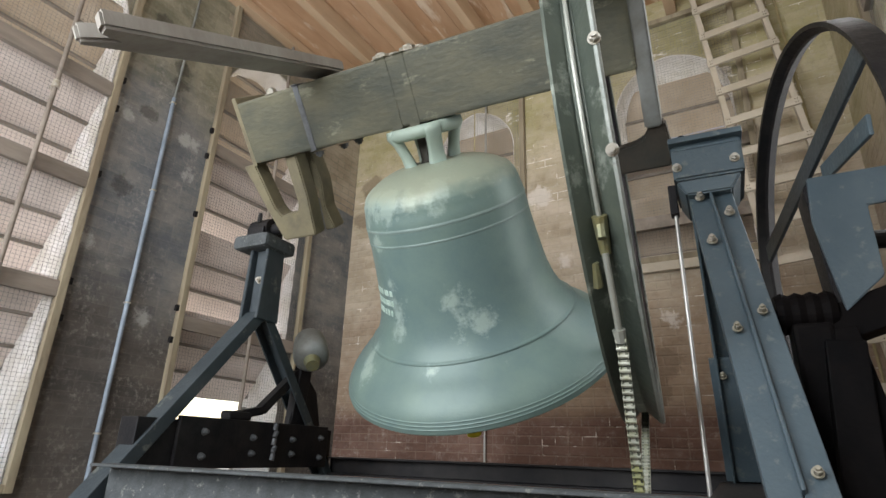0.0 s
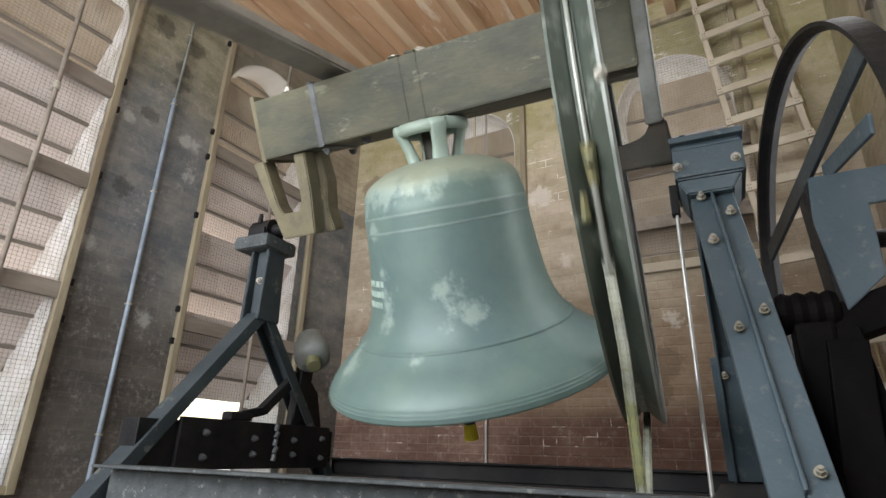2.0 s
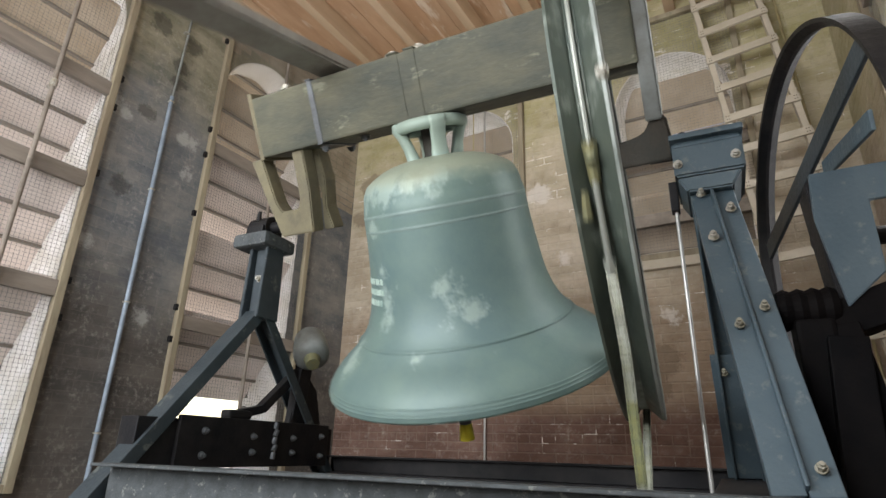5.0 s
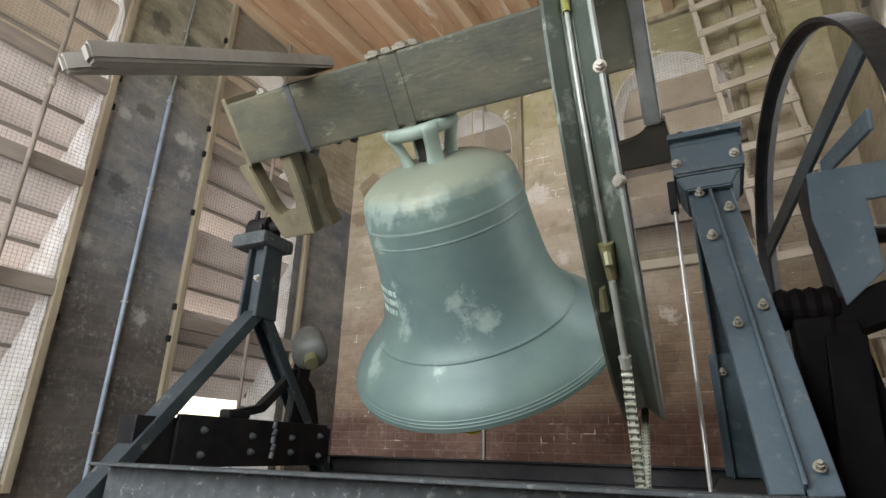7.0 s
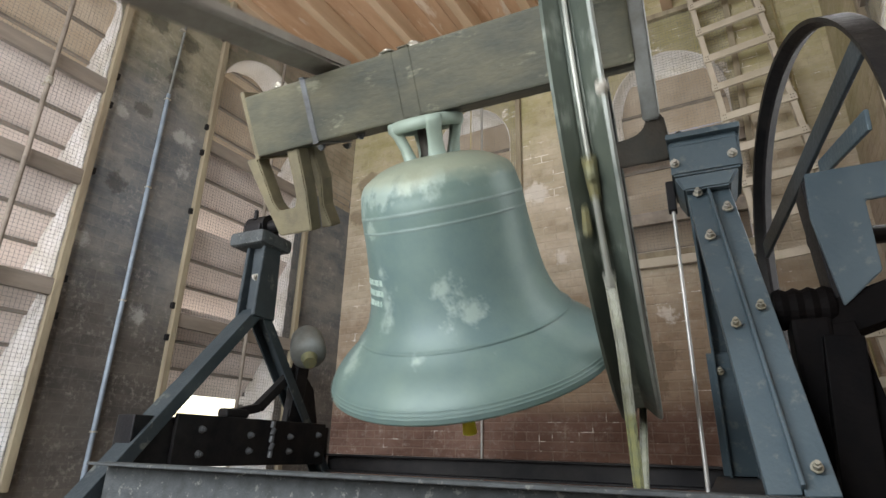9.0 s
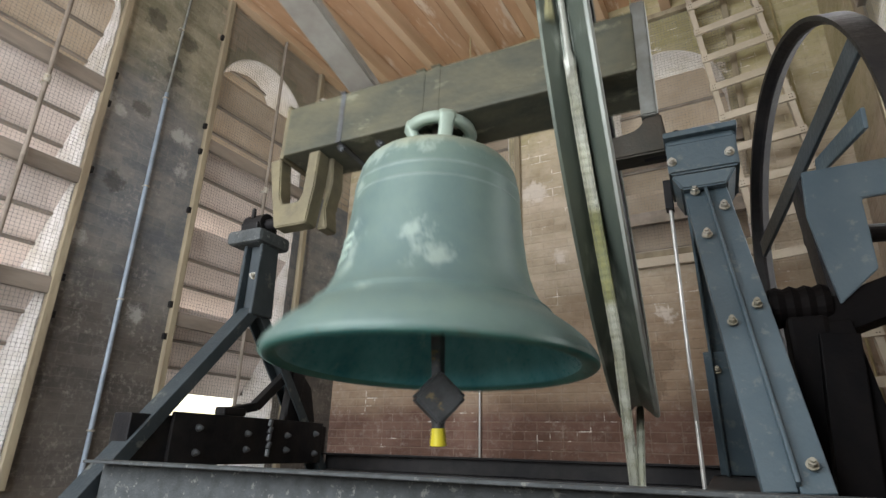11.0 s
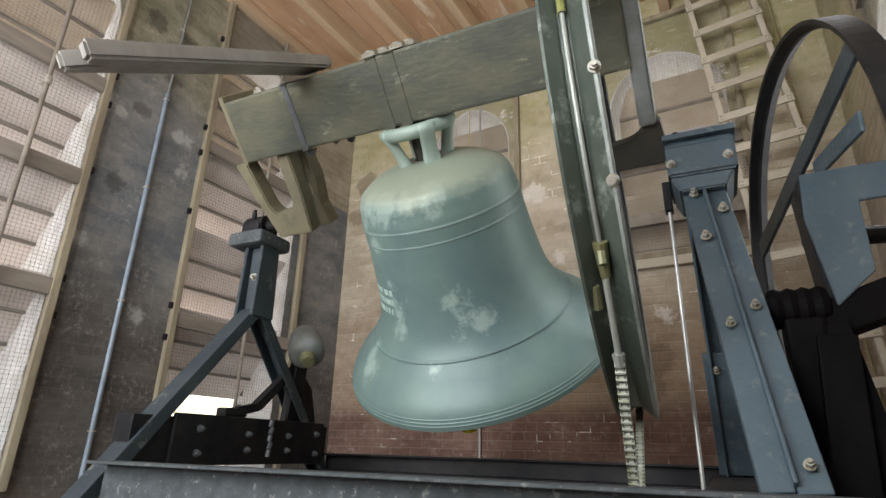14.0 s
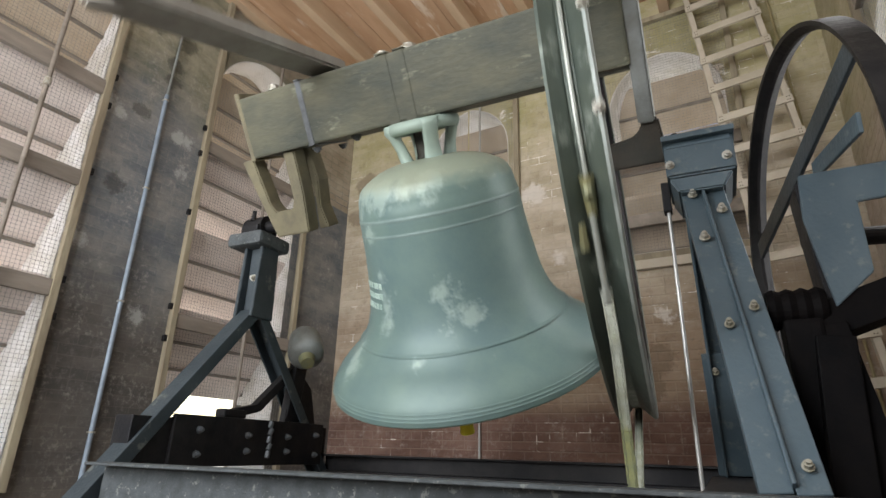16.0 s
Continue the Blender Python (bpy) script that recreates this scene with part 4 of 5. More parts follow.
# left-hand stirrup: a forked iron that carries the gudgeon below the headstock
bm = bmesh.new()
prism_y(bm, [(-0.970, 0.36), (-0.895, 0.36), (-0.860, 0.12), (-0.835, 0.075), (-0.735, 0.075), (-0.712, 0.12), (-0.705, 0.36), (-0.635, 0.36), (-0.640, 0.15),
             (-0.665, -0.055), (-0.870, -0.055), (-0.915, 0.12)], -0.06, 0.03, 0.006)
part("stirrup", bm, "iron_olive", bell)
bm = bmesh.new()
prism_y(bm, [(-0.695, 0.36), (-0.615, 0.36), (-0.600, 0.2), (-0.625, 0.06), (-0.605, -0.055), (-0.668, -0.055), (-0.640, 0.15)], 0.032, 0.13, 0.006)
part("stirrup_cheek", bm, "iron_olive", bell)
bm = bmesh.new()
rod(bm, (-1.11, 0, 0), (-0.71, 0, 0), 0.032, seg=18)
part("gudgeon", bm, "steel_dark", bell)
bm = bmesh.new()
box(bm, -0.893, -0.867, -0.075, 0.20, 0.35, 0.69, 0.006)
part("end_plate", bm, "iron_olive", bell)
# right-hand hanger strap, shoe and gudgeon
bm = bmesh.new()
prism_x(bm, [(-0.075, 0.72), (0.065, 0.72), (0.065, 0.14), (-0.075, 0.14)], 0.958, 1.018, 0.006)
part("hanger_strap", bm, "strap_grey", bell, "pale grey iron hanger strap")
bm = bmesh.new()
prism_y(bm, [(0.835, -0.022), (1.035, -0.018), (1.040, 0.060), (1.030, 0.150), (1.000, 0.165), (0.972, 0.155), (0.962, 0.125), (0.940, 0.100), (0.905, 0.088), (0.835, 0.080)], -0.055, 0.045, 0.007)
part("gudgeon_shoe", bm, "shoe_iron", bell)
bm = bmesh.new()
rod(bm, (0.95, 0, 0.006), (1.06, 0, 0.006), 0.030, seg=18)
part("gudgeon", bm, "steel_dark", bell)

# lever: a grey plank with a notched end
bm = bmesh.new()
ring = [(-0.085, -0.10), (0.085, -0.10), (0.085, 1.13), (0.02, 1.10), (-0.01, 1.03), (-0.045, 1.12), (-0.085, 1.10)]
a = [bm.verts.new((x, -0.028, z)) for x, z in ring]
b = [bm.verts.new((x, 0.028, z)) for x, z in ring]
bm.faces.new(a)
bm.faces.new(b[::-1])
for i in range(len(ring)):
    j = (i + 1) % len(ring)
    bm.faces.new((a[i], b[i], b[j], a[j]))
bmesh.ops.recalc_face_normals(bm, faces=bm.faces[:])
bmesh.ops.bevel(bm, geom=bm.edges[:], offset=0.010, segments=2, affect='EDGES')
part("lever", bm, "grey_paint", bell, "pale grey notched lever plank", m=Matrix.Translation((-0.42, 0.02, 0.715)) @ Matrix.Rotation(math.atan2(1.12, 0.17), 4, 'X'))

# wheel: a deep channel rim on flat spokes clamped to the headstock
WR, WX, LEAN, TILT = 0.947, 0.785, 4.4, 3.44
wheel = empty("wheel")
wheel.parent = bell
tagged(wheel, "dark green steel bell wheel with a grooved rim")
w = lathe([(WR - 0.02, -0.060), (WR + 0.040, -0.060), (WR + 0.040, -0.052), (WR + 0.006, -0.020), (WR, -0.014), (WR, 0.014), (WR + 0.006, 0.020),
           (WR + 0.040, 0.052), (WR + 0.040, 0.060), (WR - 0.02, 0.060)], 128, True)
w.transform(Matrix.Rotation(radians(90), 4, 'Y'))
part("wheel_rim", w, "wheel_green", wheel)
w = lathe([(WR - 0.050, 0.0605), (WR + 0.034, 0.0605), (WR + 0.0405, 0.054), (WR + 0.0425, 0.062), (WR + 0.036, 0.067), (WR - 0.050, 0.067)], 128, True)
w.transform(Matrix.Rotation(radians(90), 4, 'Y'))
part("rim_edge", w, "wheel_worn", wheel, "worn pale grey rim edge")
w = lathe([(WR - 0.105, 0.040), (WR - 0.022, 0.040), (WR - 0.022, 0.055), (WR - 0.105, 0.055)], 96, True)
w.transform(Matrix.Rotation(radians(90), 4, 'Y'))
part("wheel_ring", w, "wheel_dark", wheel)
for y in (HY0 - 0.05, HY1 + 0.05):
    h = math.sqrt(0.90 ** 2 - y * y)
    bm = bmesh.new()
    box(bm, -0.045, -0.004, y - 0.028, y + 0.028, -h, h, 0.004)
    part("wheel_spoke", bm, "wheel_dark", wheel)
for z in (0.31, 0.71):
    h = math.sqrt(0.90 ** 2 - z * z)
    bm = bmesh.new()
    box(bm, -0.001, 0.038, -h, h, z - 0.028, z + 0.028, 0.004)
    part("wheel_spoke", bm, "wheel_dark", wheel)
for a in (13, 29):
    out = Vector((0, -math.cos(radians(a)), math.sin(radians(a))))
    bolts([Vector((0.058, 0, 0)) + out * (WR + 0.040)], out, wheel, 0.012, "bolt", "rim_bolt")


def groove(angle, r=WR + 0.008):
    """A point in the wheel's groove; angle below the near horizontal."""
    return Vector((0, -r * math.cos(radians(angle)), -r * math.sin(radians(angle))))


for a0, a1, thick, mat in ((-40, -1, 0.0065, "wire_rope"), (-112, -39, 0.011, "mossy_cord")):
    bm = bmesh.new()
    rings = []
    for a in range(a0, a1, 3):
        c, o = groove(a), groove(a).normalized()
        rings.append([bm.verts.new(c + (o * math.cos(k * math.pi / 4) + Vector((1, 0, 0)) * math.sin(k * math.pi / 4)) * thick) for k in range(8)])
    for ra, rb in zip(rings, rings[1:]):
        for k in range(8):
            bm.faces.new((ra[k], ra[(k + 1) % 8], rb[(k + 1) % 8], rb[k]))
    part("wheel_cable", bm, mat, wheel)
bm = bmesh.new()
rod(bm, groove(-4), groove(2), 0.020, 0.014, 10)
rod(bm, groove(-3) + Vector((0.0, -0.004, 0)), groove(-1) + Vector((0, -0.03, 0)), 0.012, seg=8)
rod(bm, groove(3) + Vector((-0.03, -0.01, 0)), groove(7) + Vector((-0.035, -0.012, 0)), 0.010, 0.016, 8)
part("cable_clamp", bm, "brass", wheel)

# clapper: swings on a staple at the bell's axis
bm = bmesh.new()
box(bm, BX - 0.05, BX + 0.05, -0.028, 0.028, -0.03, 0.125, 0.008)
rod(bm, (BX - 0.075, 0, -0.022), (BX + 0.075, 0, -0.022), 0.022, seg=14)
part("staple", bm, "iron_olive", bell)
clapper = empty("clapper")
clapper.parent = bell
tagged(clapper, "grey iron clapper with a diamond-shaped ball")
bm = bmesh.new()
made = bmesh.new()
bmesh.ops.create_cone(made, cap_ends=True, segments=4, radius1=0.030, radius2=0.045, depth=0.80)
made.transform(pose(0, 0, -0.455) @ pose(0, 0, 0, 0, 0, 45))
bmesh.ops.bevel(made, geom=made.edges[:], offset=0.005, segments=2, affect='EDGES')
merge(bm, made)
part("clapper_shaft", bm, "clapper_iron", clapper)
bm = bmesh.new()
box(bm, -0.045, 0.045, -0.045, 0.045, -0.115, 0.015, 0.008)
part("clapper_head", bm, "iron_olive", clapper)
bm = bmesh.new()
made = bmesh.new()
bmesh.ops.create_cube(made, size=0.155)
bmesh.ops.bevel(made, geom=made.edges[:], offset=0.012, segments=2, affect='EDGES')
made.transform(pose(0, 0, -0.885, 45, 0, 0))
for v in made.verts:
    v.co.x *= 1.05
merge(bm, made, pose(0, 0, 0, 0, 0, -56))
part("clapper_ball", bm, "clapper_iron", clapper)
bm = bmesh.new()
rod(bm, (0, 0, -1.01), (0, 0, -0.95), 0.024, 0.036, 16)
part("clapper_neck", bm, "clapper_iron", clapper)
bm = bmesh.new()
rod(bm, (0, 0, -1.075), (0, 0, -1.005), 0.034, 0.028, 20)
bmesh.ops.bevel(bm, geom=bm.edges[:], offset=0.003, segments=1, affect='EDGES')
part("clapper_tip", bm, "yellow", clapper, "bright yellow clapper tip")

# ---------- drive chain ----------
chain_thing = tagged(empty("drive_chain", AXIS), "oily steel roller chain driving the bell wheel", "chain")
CR = WR + 0.010
near_a, far_a = radians(33), radians(60)


def chain_path():
    pts = [(-CR * math.cos(a), -CR * math.sin(a)) for a in [radians(d) for d in range(-90, 33, 3)]]
    pts.append((-CR * math.cos(near_a), -CR * math.sin(near_a)))
    pts += [(-0.335, -1.295), (-0.31, -1.345), (-0.28, -1.365), (-0.24, -1.34), (-0.225, -1.285)]
    pts += [(CR * math.cos(a), -CR * math.sin(a)) for a in [radians(d) for d in range(60, -91, -3)]]
    acc, out = 0.0, []
    for i, p in enumerate(pts):
        if i:
            acc += math.dist(p, pts[i - 1])
        out.append((acc, p))
    zero = CR * radians(90)     # path length at the near horizontal
    return [(s - zero, p) for s, p in out]


PATH_CHAIN = chain_path()


def on_chain(u):
    for (a, p), (b, q) in zip(PATH_CHAIN, PATH_CHAIN[1:]):
        if a <= u <= b:
            f = (u - a) / (b - a)
            y, z = p[0] + (q[0] - p[0]) * f, p[1] + (q[1] - p[1]) * f
            break
    else:
        y, z = PATH_CHAIN[-1][1]
    return Vector((WX - y * math.sin(radians(LEAN)) - max(z, -0.85) * math.sin(radians(TILT)), y, z))


def chain_pose(u, length):
    p, q = on_chain(u), on_chain(u + length)
    d = (q - p).normalized()
    x = Vector((1, 0, 0))
    x = (x - d * x.dot(d)).normalized()
    m = Matrix((x, d.cross(x), d)).transposed().to_4x4()
    m.translation = p
    return m


PITCH_2 = 0.040
bm = bmesh.new()
for z in (0.0, 0.020):
    rod(bm, (-0.0135, 0, z), (0.0135, 0, z), 0.0082, seg=8)
ROLLER_FACES = len(bm.faces)
for x, z0, z1 in ((-0.0105, -0.007, 0.027), (0.0105, -0.007, 0.027), (-0.0075, 0.014, 0.046), (0.0075, 0.014, 0.046)):
    box(bm, x - 0.0012, x + 0.0012, -0.0065, 0.0065, z0, z1)
links = [(0.26, part("chain_link", bm, "chain_roller", chain_thing))]
links[0][1].data.materials.append(M["chain"])
for f in links[0][1].data.polygons:
    f.material_index = 1 if f.index >= ROLLER_FACES else 0
mossy_link = links[0][1].data.copy()
mossy_link.materials[0] = M["chain_moss"]
for i in range(1, 73):
    ob = new("chain_link", mossy_link if 9 <= i <= 14 else links[0][1].data)
    ob.parent = chain_thing
    links.append((0.26 + PITCH_2 * i, ob))
bm = bmesh.new()
rod(bm, (0, 0, 0), (0, 0, 0.20), 0.0085, seg=10)
rod(bm, (0, 0, 0.20), (0, 0, 0.235), 0.017, 0.013, 8)
tail_rod = part("tension_rod", bm, "wire_rope", chain_thing)

# ---------- second wheel and stand beside the bell frame ----------
hoop = tagged(empty("small_wheel", AXIS @ pose(1.452, -0.016, -0.416, 0, 0, 8.5)), "black-painted steel wheel rim with flat blue spokes", "wheel")
HR = 0.69
w = lathe([(HR - 0.014, -0.034), (HR, -0.036), (HR, 0.036), (HR - 0.014, 0.034), (HR - 0.030, 0.006), (HR - 0.030, -0.006)], 96, True)
w.transform(Matrix.Rotation(radians(90), 4, 'Y'))
part("wheel_rim", w, "steel_dark", hoop)
for (ya, za), (yb, zb), w_ in (((0.615, 0.17), (-0.585, 0.325), 0.075),):
    bm = bmesh.new()
    bar(bm, (-0.008, ya, za), (-0.008, yb, zb), 0.014, w_)
    part("wheel_spoke", bm, "steel_old", hoop)
bm = bmesh.new()
bar(bm, (0.012, -0.10, 0.20), (0.012, -0.47, 0.16), 0.012, 0.06)
part("spoke_clamp", bm, "steel_blue", hoop)
bm = bmesh.new()
rod(bm, (-0.03, 0, 0), (0.34, 0, 0), 0.03, seg=16)
part("axle", bm, "steel_dark", hoop)
stand = tagged(empty("wheel_stand", AXIS), "dark steel stand with a blue-painted bracket", "stand")
bm = bmesh.new()
prism_y(bm, [(1.397, -0.31), (1.75, -0.30), (1.75, -0.40), (1.525, -0.415), (1.525, -0.62), (1.425, -0.71), (1.388, -0.45)], -0.315, -0.30, 0.003)
part("bracket", bm, "steel_blue", stand)
bm = bmesh.new()
prism_y(bm, [(1.385, -0.33), (1.41, -0.32), (1.44, -0.70), (1.41, -0.72)], -0.298, -0.16, 0.003)
part("bracket_side", bm, "steel_dark", stand)
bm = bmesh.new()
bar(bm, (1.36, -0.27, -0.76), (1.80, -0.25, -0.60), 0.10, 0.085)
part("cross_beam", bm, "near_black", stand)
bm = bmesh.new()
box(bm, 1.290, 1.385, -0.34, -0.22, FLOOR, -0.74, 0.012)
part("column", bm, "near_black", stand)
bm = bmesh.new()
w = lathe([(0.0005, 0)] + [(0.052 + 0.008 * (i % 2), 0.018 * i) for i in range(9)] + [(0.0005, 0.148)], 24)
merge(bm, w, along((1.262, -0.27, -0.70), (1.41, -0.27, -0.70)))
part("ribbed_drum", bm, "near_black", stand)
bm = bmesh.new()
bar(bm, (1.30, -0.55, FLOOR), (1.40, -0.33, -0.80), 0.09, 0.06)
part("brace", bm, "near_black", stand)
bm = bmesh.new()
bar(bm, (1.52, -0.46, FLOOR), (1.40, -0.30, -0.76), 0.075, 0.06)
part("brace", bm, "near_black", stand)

# ---------- ladder against the north wall ----------
ladder = tagged(empty("ladder", pose(0.27, 4.12, 0, -3.6, -5.3, 0)), "pale timber ladder with flat nailed rungs", "ladder")
for x in (0.0, 0.46):
    bm = bmesh.new()
    box(bm, x - 0.022, x + 0.022, 0.0, 0.085, 0, 4.75, 0.005)
    part("stile", bm, "ladder_wood", ladder)
z, first = 0.25, None
while z < 4.7:
    bm = bmesh.new()
    box(bm, -0.03, 0.49, -0.022, -0.001, z - 0.032, z + 0.032, 0.004)
    rung = part("rung", bm, "ladder_wood", ladder)
    bm = bmesh.new()
    for x in (-0.008, 0.008, 0.452, 0.468):
        for dz in (-0.014, 0.014):
            rod(bm, (x, -0.0225, z + dz), (x, -0.0245, z + dz), 0.004, seg=6)
    tagged(part("nails", bm, "steel_dark", rung), kind="stuff")
    z += 0.30

# ---------- pipes, cords and bars ----------
bm = bmesh.new()
rod(bm, (X_L + 0.025, 2.21, 0), (X_L + 0.025, 2.21, 3.45), 0.016, seg=14)
conduit = tagged(part("conduit", bm, "cable", smooth=False), "blue-grey conduit pipe clipped to the brick pier", "pipe")
bm = bmesh.new()
rod(bm, (X_L + 0.022, 2.215, 3.45), (X_L + 0.022, 2.25, Z_C), 0.010, seg=10)
part("conduit_tail", bm, "strap_grey", conduit)
for z in (0.8, 1.7, 2.6, 3.4, 4.1):
    bm = bmesh.new()
    box(bm, X_L + 0.002, X_L + 0.043, 2.192, 2.230, z - 0.006, z + 0.006, 0.002)
    part("clip", bm, "bolt", conduit)
for y, z0, z1 in ((1.37, 0.5, 4.75), (3.31, 0.5, 4.78)):
    bm = bmesh.new()
    rod(bm, (X_L + 0.075, y, z0), (X_L + 0.075, y, z1), 0.016, seg=12)
    bar_ob = tagged(part("screen_bar", bm, "rail_wood"), "round brown bar standing before the mesh screen", "bar", group="screen bars")
    bm = bmesh.new()
    rod(bm, (X_L + 0.0, y, 3.02), (X_L + 0.10, y, 3.02), 0.011, seg=10)
    rod(bm, (X_L + 0.075, y, 2.995), (X_L + 0.075, y, 3.05), 0.024, seg=12)
    part("collar", bm, "bolt", bar_ob)


def cord(name, p, q, r, mat, label, cat):
    bm = bmesh.new()
    rod(bm, p, q, r, seg=8)
    return tagged(part(name, bm, mat), label, cat)


cord("wall_rod", (-2.265, Y_B - 0.03, 0.0), (-2.265, Y_B - 0.03, 4.3), 0.011, "polished", "thin bright rod against the brick wall", "rod")
cord("hanging_cord", (-2.15, 4.10, Z_C - 0.01), (-2.15, 4.10, 3.3), 0.006, "old_cord", "thin pale cord hanging from the ceiling", "cord")
cord("hanging_cord", (-0.62, 4.30, Z_C - 0.01), (-0.60, 4.30, 3.0), 0.008, "old_cord", "thin pale cord hanging from the ceiling", "cord")
cord("corner_cable", (0.43, Y_B - 0.03, 4.8), (0.62, Y_B - 0.03, 0.5), 0.010, "old_cord", "thin yellowed cable on the brick wall", "cable")
bm = bmesh.new()
box(bm, -3.19, -3.11, Y_B - 0.05, Y_B - 0.004, 4.28, 4.70, 0.006)
tagged(part("timber_cleat", bm, "joist"), "short timber cleat fixed to the brick wall", "cleat")
bm = bmesh.new()
box(bm, -1.90, -1.86, Y_B - 0.05, Y_B - 0.004, 4.62, 4.80, 0.005)
tagged(part("timber_cleat", bm, "rail_wood"), "short dark cleat high on the wall", "cleat")
bm = bmesh.new()
box(bm, X_L + 0.003, X_L + 0.12, Y_F, Y_B - 0.01, Z_C - 0.10, Z_C - 0.004, 0.008)
tagged(part("wall_plate", bm, "joist"), "timber wall plate under the ceiling boards", "beam", kind="structure")
# slotted grille and ledge below the north opening
bm = bmesh.new()
box(bm, -1.0, 0.16, Y_B - 0.06, Y_B - 0.004, 2.17, 2.248, 0.006)
tagged(part("window_ledge", bm, "ladder_wood"), "pale timber ledge below the opening", "ledge", kind="structure")


# ---------- masonry pieces ----------
def brick_mesh(lu, h, proud, name, mat, swap):
    """A worn brick: u along x (or y when swap), proud towards the room."""
    me = bpy.data.meshes.new(name)
    u, z, d = lu / 2, h / 2, proud
    c = 0.006
    pts = [(-u, 0.0, -z), (u, 0.0, -z), (u, 0.0, z), (-u, 0.0, z), (-u + c, -d, -z + c), (u - c, -d, -z + c), (u - c, -d, z - c), (-u + c, -d, z - c)]
    fs = [(4, 5, 6, 7), (0, 1, 5, 4), (1, 2, 6, 5), (2, 3, 7, 6), (3, 0, 4, 7)]
    if swap == "west":
        pts = [(-b, a, z_) for a, b, z_ in pts]
        fs = [f for f in fs]
    if swap == "east":
        pts = [(b, -a, z_) for a, b, z_ in pts]
    me.from_pydata(pts, [], fs)
    me.materials.append(M[mat])
    return me


def lay_bricks(wall, side, u_range, z_range, holes, pick, mat_of, wall_u):
    """Courses of bricks over a wall. pick(u, z): a piece of its own; else it joins the rest of its colour."""
    rnd = random.Random(11)
    rest = {}
    shared = {}
    z, row = z_range[0], 0
    count = 0
    while z < z_range[1]:
        u = u_range[0] - (0.1125 if row % 2 else 0)
        head = row % 4 == 3
        while u < u_range[1]:
            ln = 0.1125 if head else 0.225
            a, b = max(u, u_range[0]), min(u + ln, u_range[1])
            mid = (a + b) / 2
            blocked = b - a < 0.04
            for h0, h1, sill, spring, apex in holes:
                if a < h1 and b > h0 and z + 0.07 > sill:
                    m_, half = (h0 + h1) / 2, (h1 - h0) / 2
                    edge = min(abs(a - m_), abs(b - m_), 0 if a < m_ < b else 9)
                    top = arch_z(min(edge, half), half, spring, apex)
                    if z < top:
                        if a < h0 - 0.05 and z < spring:
                            b = h0
                        elif b > h1 + 0.05 and z < spring:
                            a = h1
                        else:
                            blocked = True
                    mid = (a + b) / 2
            if not blocked and b - a > 0.04:
                lu = b - a - 0.007
                mat = mat_of(mid, z, rnd)
                proud = (0.0016 if side != "west" else 0.0007) + rnd.random() * (0.0016 if side != "west" else 0.0003)
                if pick(mid, z) and count < 290:
                    key = (round(lu, 3), mat)
                    if key not in shared:
                        shared[key] = brick_mesh(lu, 0.068, 0.0028 if side != "west" else 0.0008, "brick", mat, side)
                    ob = new("brick", shared[key])
                    ob.parent = wall
                    p = wall_u(mid, 0.0005 + rnd.random() * (0.0015 if side == "north" else 0.0002), z + 0.0375)
                    ob.matrix_basis = Matrix.Translation(p) @ Matrix.Rotation(rnd.uniform(-0.006, 0.006) if side == "north" else 0.0, 4, 'Y' if side == "north" else 'X')
                    count += 1
                else:
                    rest.setdefault(mat, []).append((wall_u(mid, 0.001, z + 0.0375), lu, proud))
            u += ln
        z += 0.075
        row += 1
    for mat, items in rest.items():
        vs, fs = [], []
        for p, lu, proud in items:
            tmp = brick_shape(lu, 0.068, proud, side)
            k = len(vs)
            vs += [tuple(p + Vector(v)) for v in tmp]
            fs += [tuple(k + i for i in f) for f in ((4, 5, 6, 7), (0, 1, 5, 4), (1, 2, 6, 5), (2, 3, 7, 6), (3, 0, 4, 7))]
        me = bpy.data.meshes.new("brickwork")
        me.from_pydata(vs, [], fs)
        me.materials.append(M[mat + "_rest"])
        ob = new("brickwork", me)
        ob.parent = wall
        ob["kind"] = "stuff"


def brick_shape(lu, h, d, side):
    u, z, c = lu / 2, h / 2, 0.006
    pts = [(-u, 0.0, -z), (u, 0.0, -z), (u, 0.0, z), (-u, 0.0, z), (-u + c, -d, -z + c), (u - c, -d, -z + c), (u - c, -d, z - c), (-u + c, -d, z - c)]
    if side == "west":
        pts = [(-b, a, z_) for a, b, z_ in pts]
    if side == "east":
        pts = [(b, -a, z_) for a, b, z_ in pts]
    return pts


def west_colour(u, z, rnd):
    return "tan_brick" if u > 2.62 and z > 3.3 else "west_brick"


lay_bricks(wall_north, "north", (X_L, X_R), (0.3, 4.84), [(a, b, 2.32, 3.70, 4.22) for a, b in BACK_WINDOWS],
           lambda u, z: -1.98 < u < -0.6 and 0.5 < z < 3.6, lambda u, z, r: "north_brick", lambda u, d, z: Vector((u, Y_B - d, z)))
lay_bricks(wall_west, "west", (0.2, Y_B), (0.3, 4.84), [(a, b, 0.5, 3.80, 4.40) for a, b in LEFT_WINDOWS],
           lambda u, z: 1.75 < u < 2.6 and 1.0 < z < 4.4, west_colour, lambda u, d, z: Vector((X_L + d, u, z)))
lay_bricks(wall_east, "east", (1.5, Y_B), (1.5, 4.84), [(*EAST_WINDOWS[1], 1.0, 3.45, 4.05)], lambda u, z: False,
           lambda u, z, r: "east_brick", lambda u, d, z: Vector((X_R - d, u, z)))


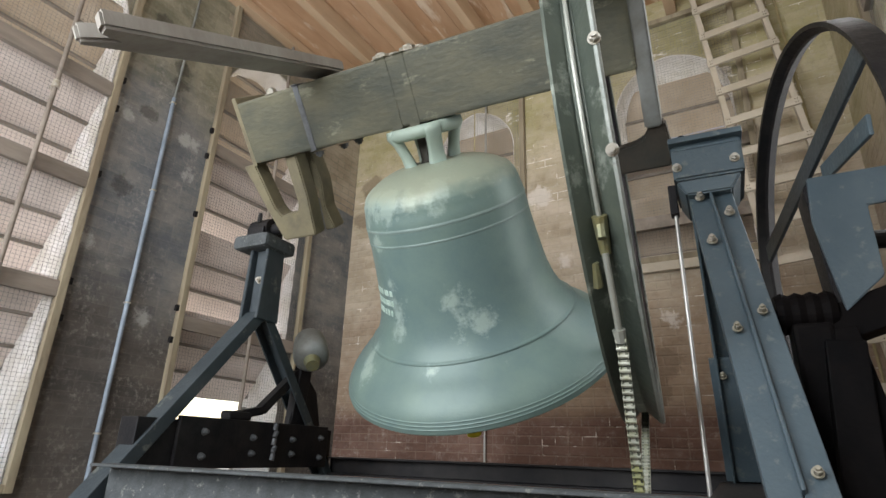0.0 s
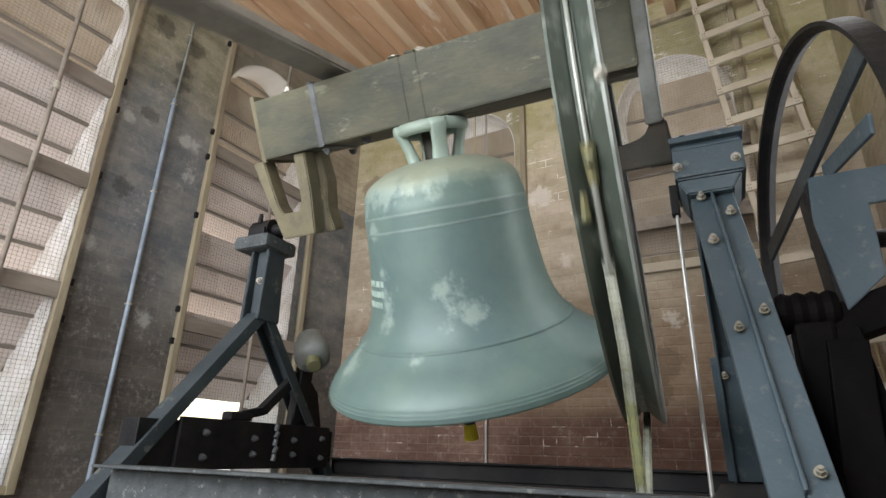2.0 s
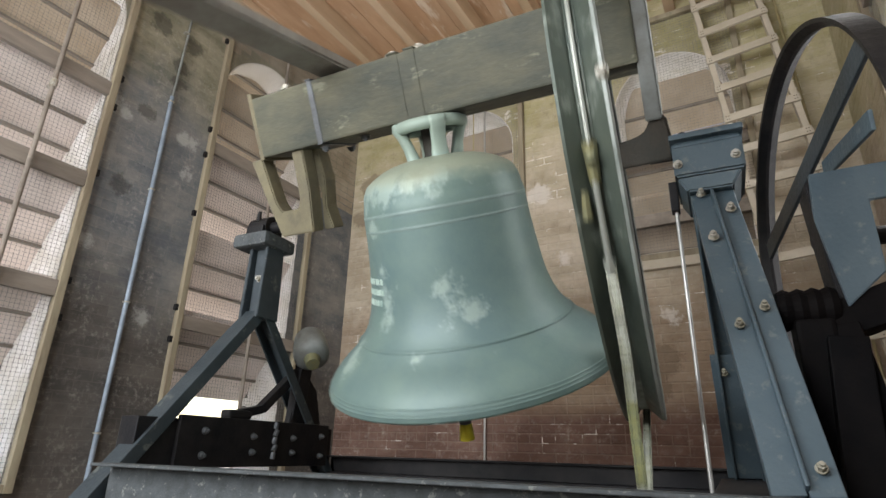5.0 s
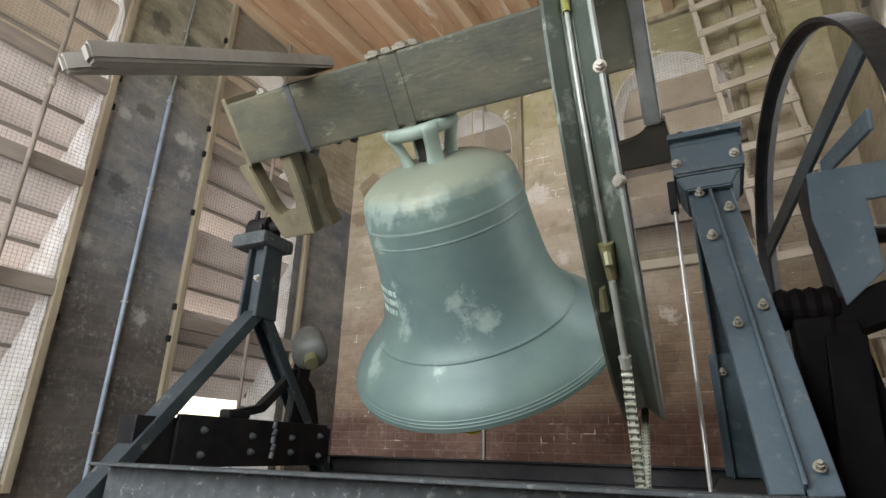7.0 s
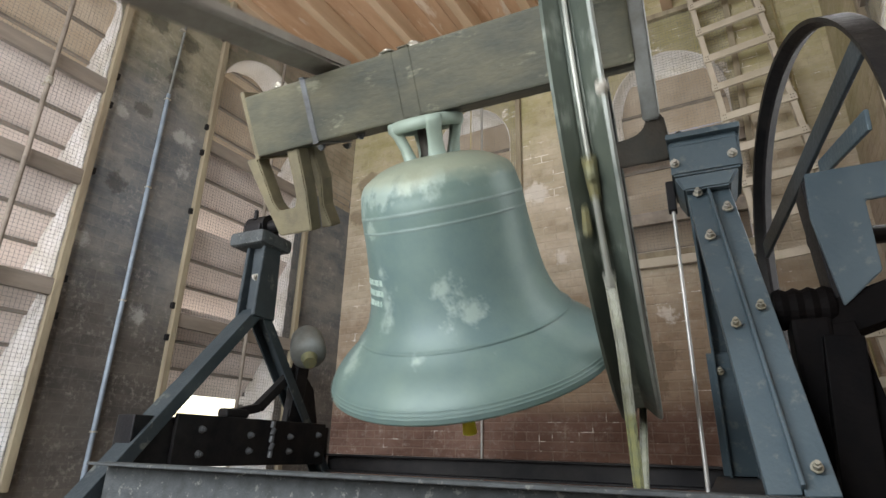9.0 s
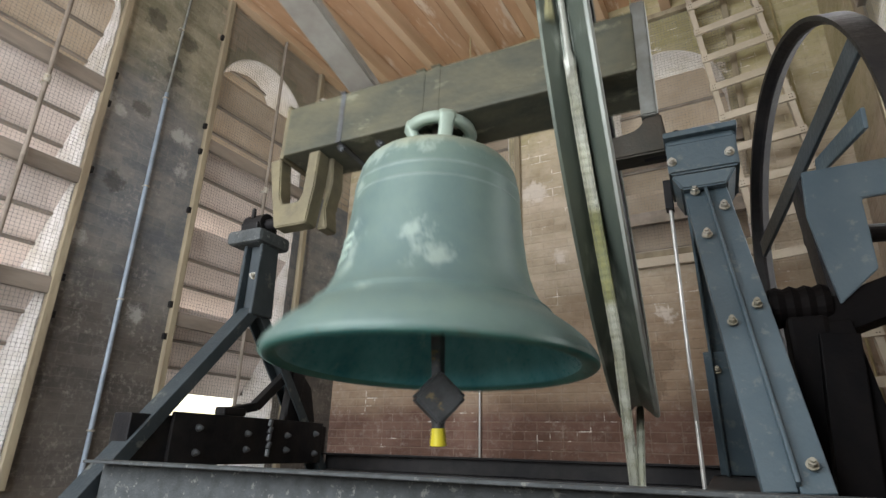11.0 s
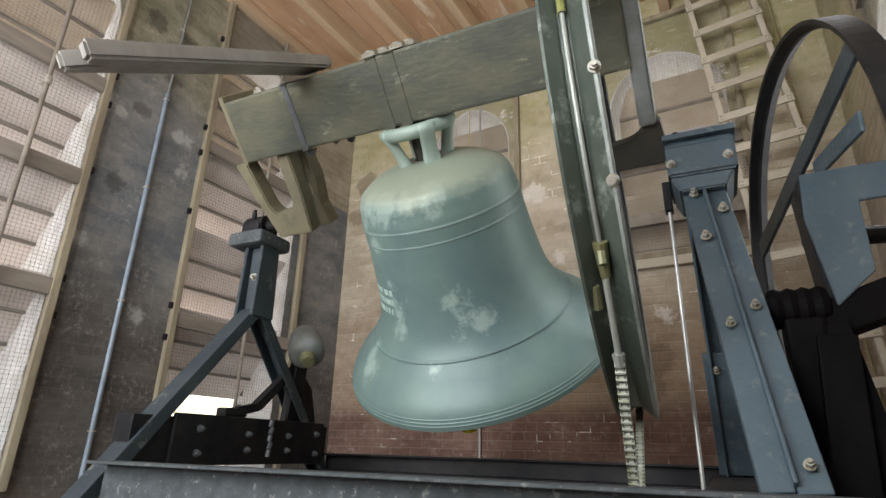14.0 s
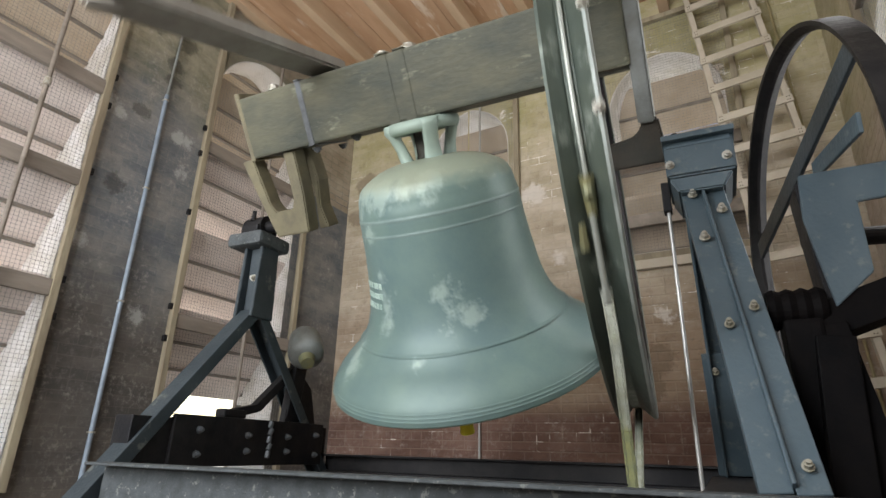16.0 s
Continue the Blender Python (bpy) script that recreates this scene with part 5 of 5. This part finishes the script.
def reveal(wall, a, b, sill, spring, apex, place):
    """White-painted bricks that line an opening: jambs and arch ring."""
    rnd = random.Random(3)
    vs, fs = [], []

    def lump(c):
        k = len(vs)
        vs.extend(tuple(p) for p in c)
        fs.extend(tuple(k + i for i in f) for f in ((0, 1, 2, 3), (7, 6, 5, 4), (0, 4, 5, 1), (1, 5, 6, 2), (2, 6, 7, 3), (3, 7, 4, 0)))
    th = 0.008
    z, row = sill, 0
    while z < spring:
        for k in range(3):
            d0 = 0.012 + 0.16 * k - (0.08 if row % 2 else 0)
            d1 = min(d0 + 0.158, 0.495)
            d0 = max(d0, 0.004)
            for u, s in ((a, 1), (b, -1)):
                t2 = th + rnd.uniform(-0.003, 0.003)
                lump([place(u, d0, z), place(u, d1, z), place(u, d1, z + 0.0742), place(u, d0, z + 0.0742),
                      place(u + s * t2, d0, z), place(u + s * t2, d1, z), place(u + s * t2, d1, z + 0.0742), place(u + s * t2, d0, z + 0.0742)])
        z += 0.075
        row += 1
    mid, half = (a + b) / 2, (b - a) / 2
    n = 22
    arc = [(mid - half * math.cos(math.pi * i / n), arch_z(half * math.cos(math.pi * i / n), half, spring, apex)) for i in range(n + 1)]
    for i, ((ua, za), (ub, zb)) in enumerate(zip(arc, arc[1:])):
        du, dz = (ub - ua) * 0.01, (zb - za) * 0.01
        ua, ub, za, zb = ua + du, ub - du, za + dz, zb - dz
        for k in range(3):
            d0, d1 = 0.004 + 0.16 * k, min(0.163 + 0.16 * k, 0.495)

            def inn(u, z_):
                v = Vector((mid - u, spring - 0.2 - z_)).normalized() * (th + 0.002)
                return u + v.x, z_ + v.y
            (ia, ja), (ib, jb) = inn(ua, za), inn(ub, zb)
            lump([place(ua, d0, za), place(ua, d1, za), place(ub, d1, zb), place(ub, d0, zb), place(ia, d0, ja), place(ia, d1, ja), place(ib, d1, jb), place(ib, d0, jb)])
    me = bpy.data.meshes.new("reveal_bricks")
    me.from_pydata(vs, [], fs)
    me.materials.append(M["white_reveal"])
    ob = new("reveal_bricks", me)
    ob.parent = wall
    ob["kind"] = "stuff"


for a, b in LEFT_WINDOWS:
    reveal(wall_west, a, b, 0.5, 3.80, 4.40, left_place)
for a, b in BACK_WINDOWS:
    reveal(wall_north, a, b, 2.32, 3.70, 4.22, back_place)


# ---------- what moves ----------
PERIOD, AWAY, SWING = 2.323, 0.017, 39.8
CLAP = [(0.0, 21), (0.1, 20.6), (0.2, 20), (0.3, 17.5), (0.4, 12), (0.5, 5.6), (0.6, -0.8), (0.7, -8), (0.8, -14), (0.9, -16.2), (1.0, -15.8), (1.1, -14.7),
        (1.2, -13), (1.3, -10.5), (1.4, -8), (1.5, -4.7), (1.6, -0.5), (1.7, 5.4), (1.8, 11.3), (1.9, 16.2), (2.0, 19.8), (2.1, 20.9), (2.2, 21.5), (2.323, 21)]


def swing(t):
    return 3.3 + (SWING - 5.0 * math.exp(-t / 0.5)) * math.cos(2 * math.pi * (t - AWAY) / PERIOD)


def clap(t):
    u = (t - 0.03) % PERIOD
    for (a, va), (b, vb) in zip(CLAP, CLAP[1:]):
        if a <= u <= b:
            return va + (vb - va) * (u - a) / (b - a)


def motions():
    times = [i / 10 for i in range(161)]
    walk(bell, [(t, AXIS @ pose(0, 0, 0, swing(t))) for t in times])
    walk(clapper, [(t, pose(BX, 0, -0.022, clap(t) - swing(t))) for t in times])
    # the wheel runs true in its own plane, a little out of square with the gudgeons
    walk(wheel, [(t, pose(WX, 0, 0, -swing(t)) @ pose(0, 0, 0, 0, -TILT, LEAN) @ pose(0, 0, 0, swing(t))) for t in times])
    for s, ob in links:
        walk(ob, [(t, chain_pose(s + CR * radians(swing(t)), PITCH_2)) for t in times])
    walk(tail_rod, [(t, chain_pose(0.03 + CR * radians(swing(t)), 0.22)) for t in times])


motions()
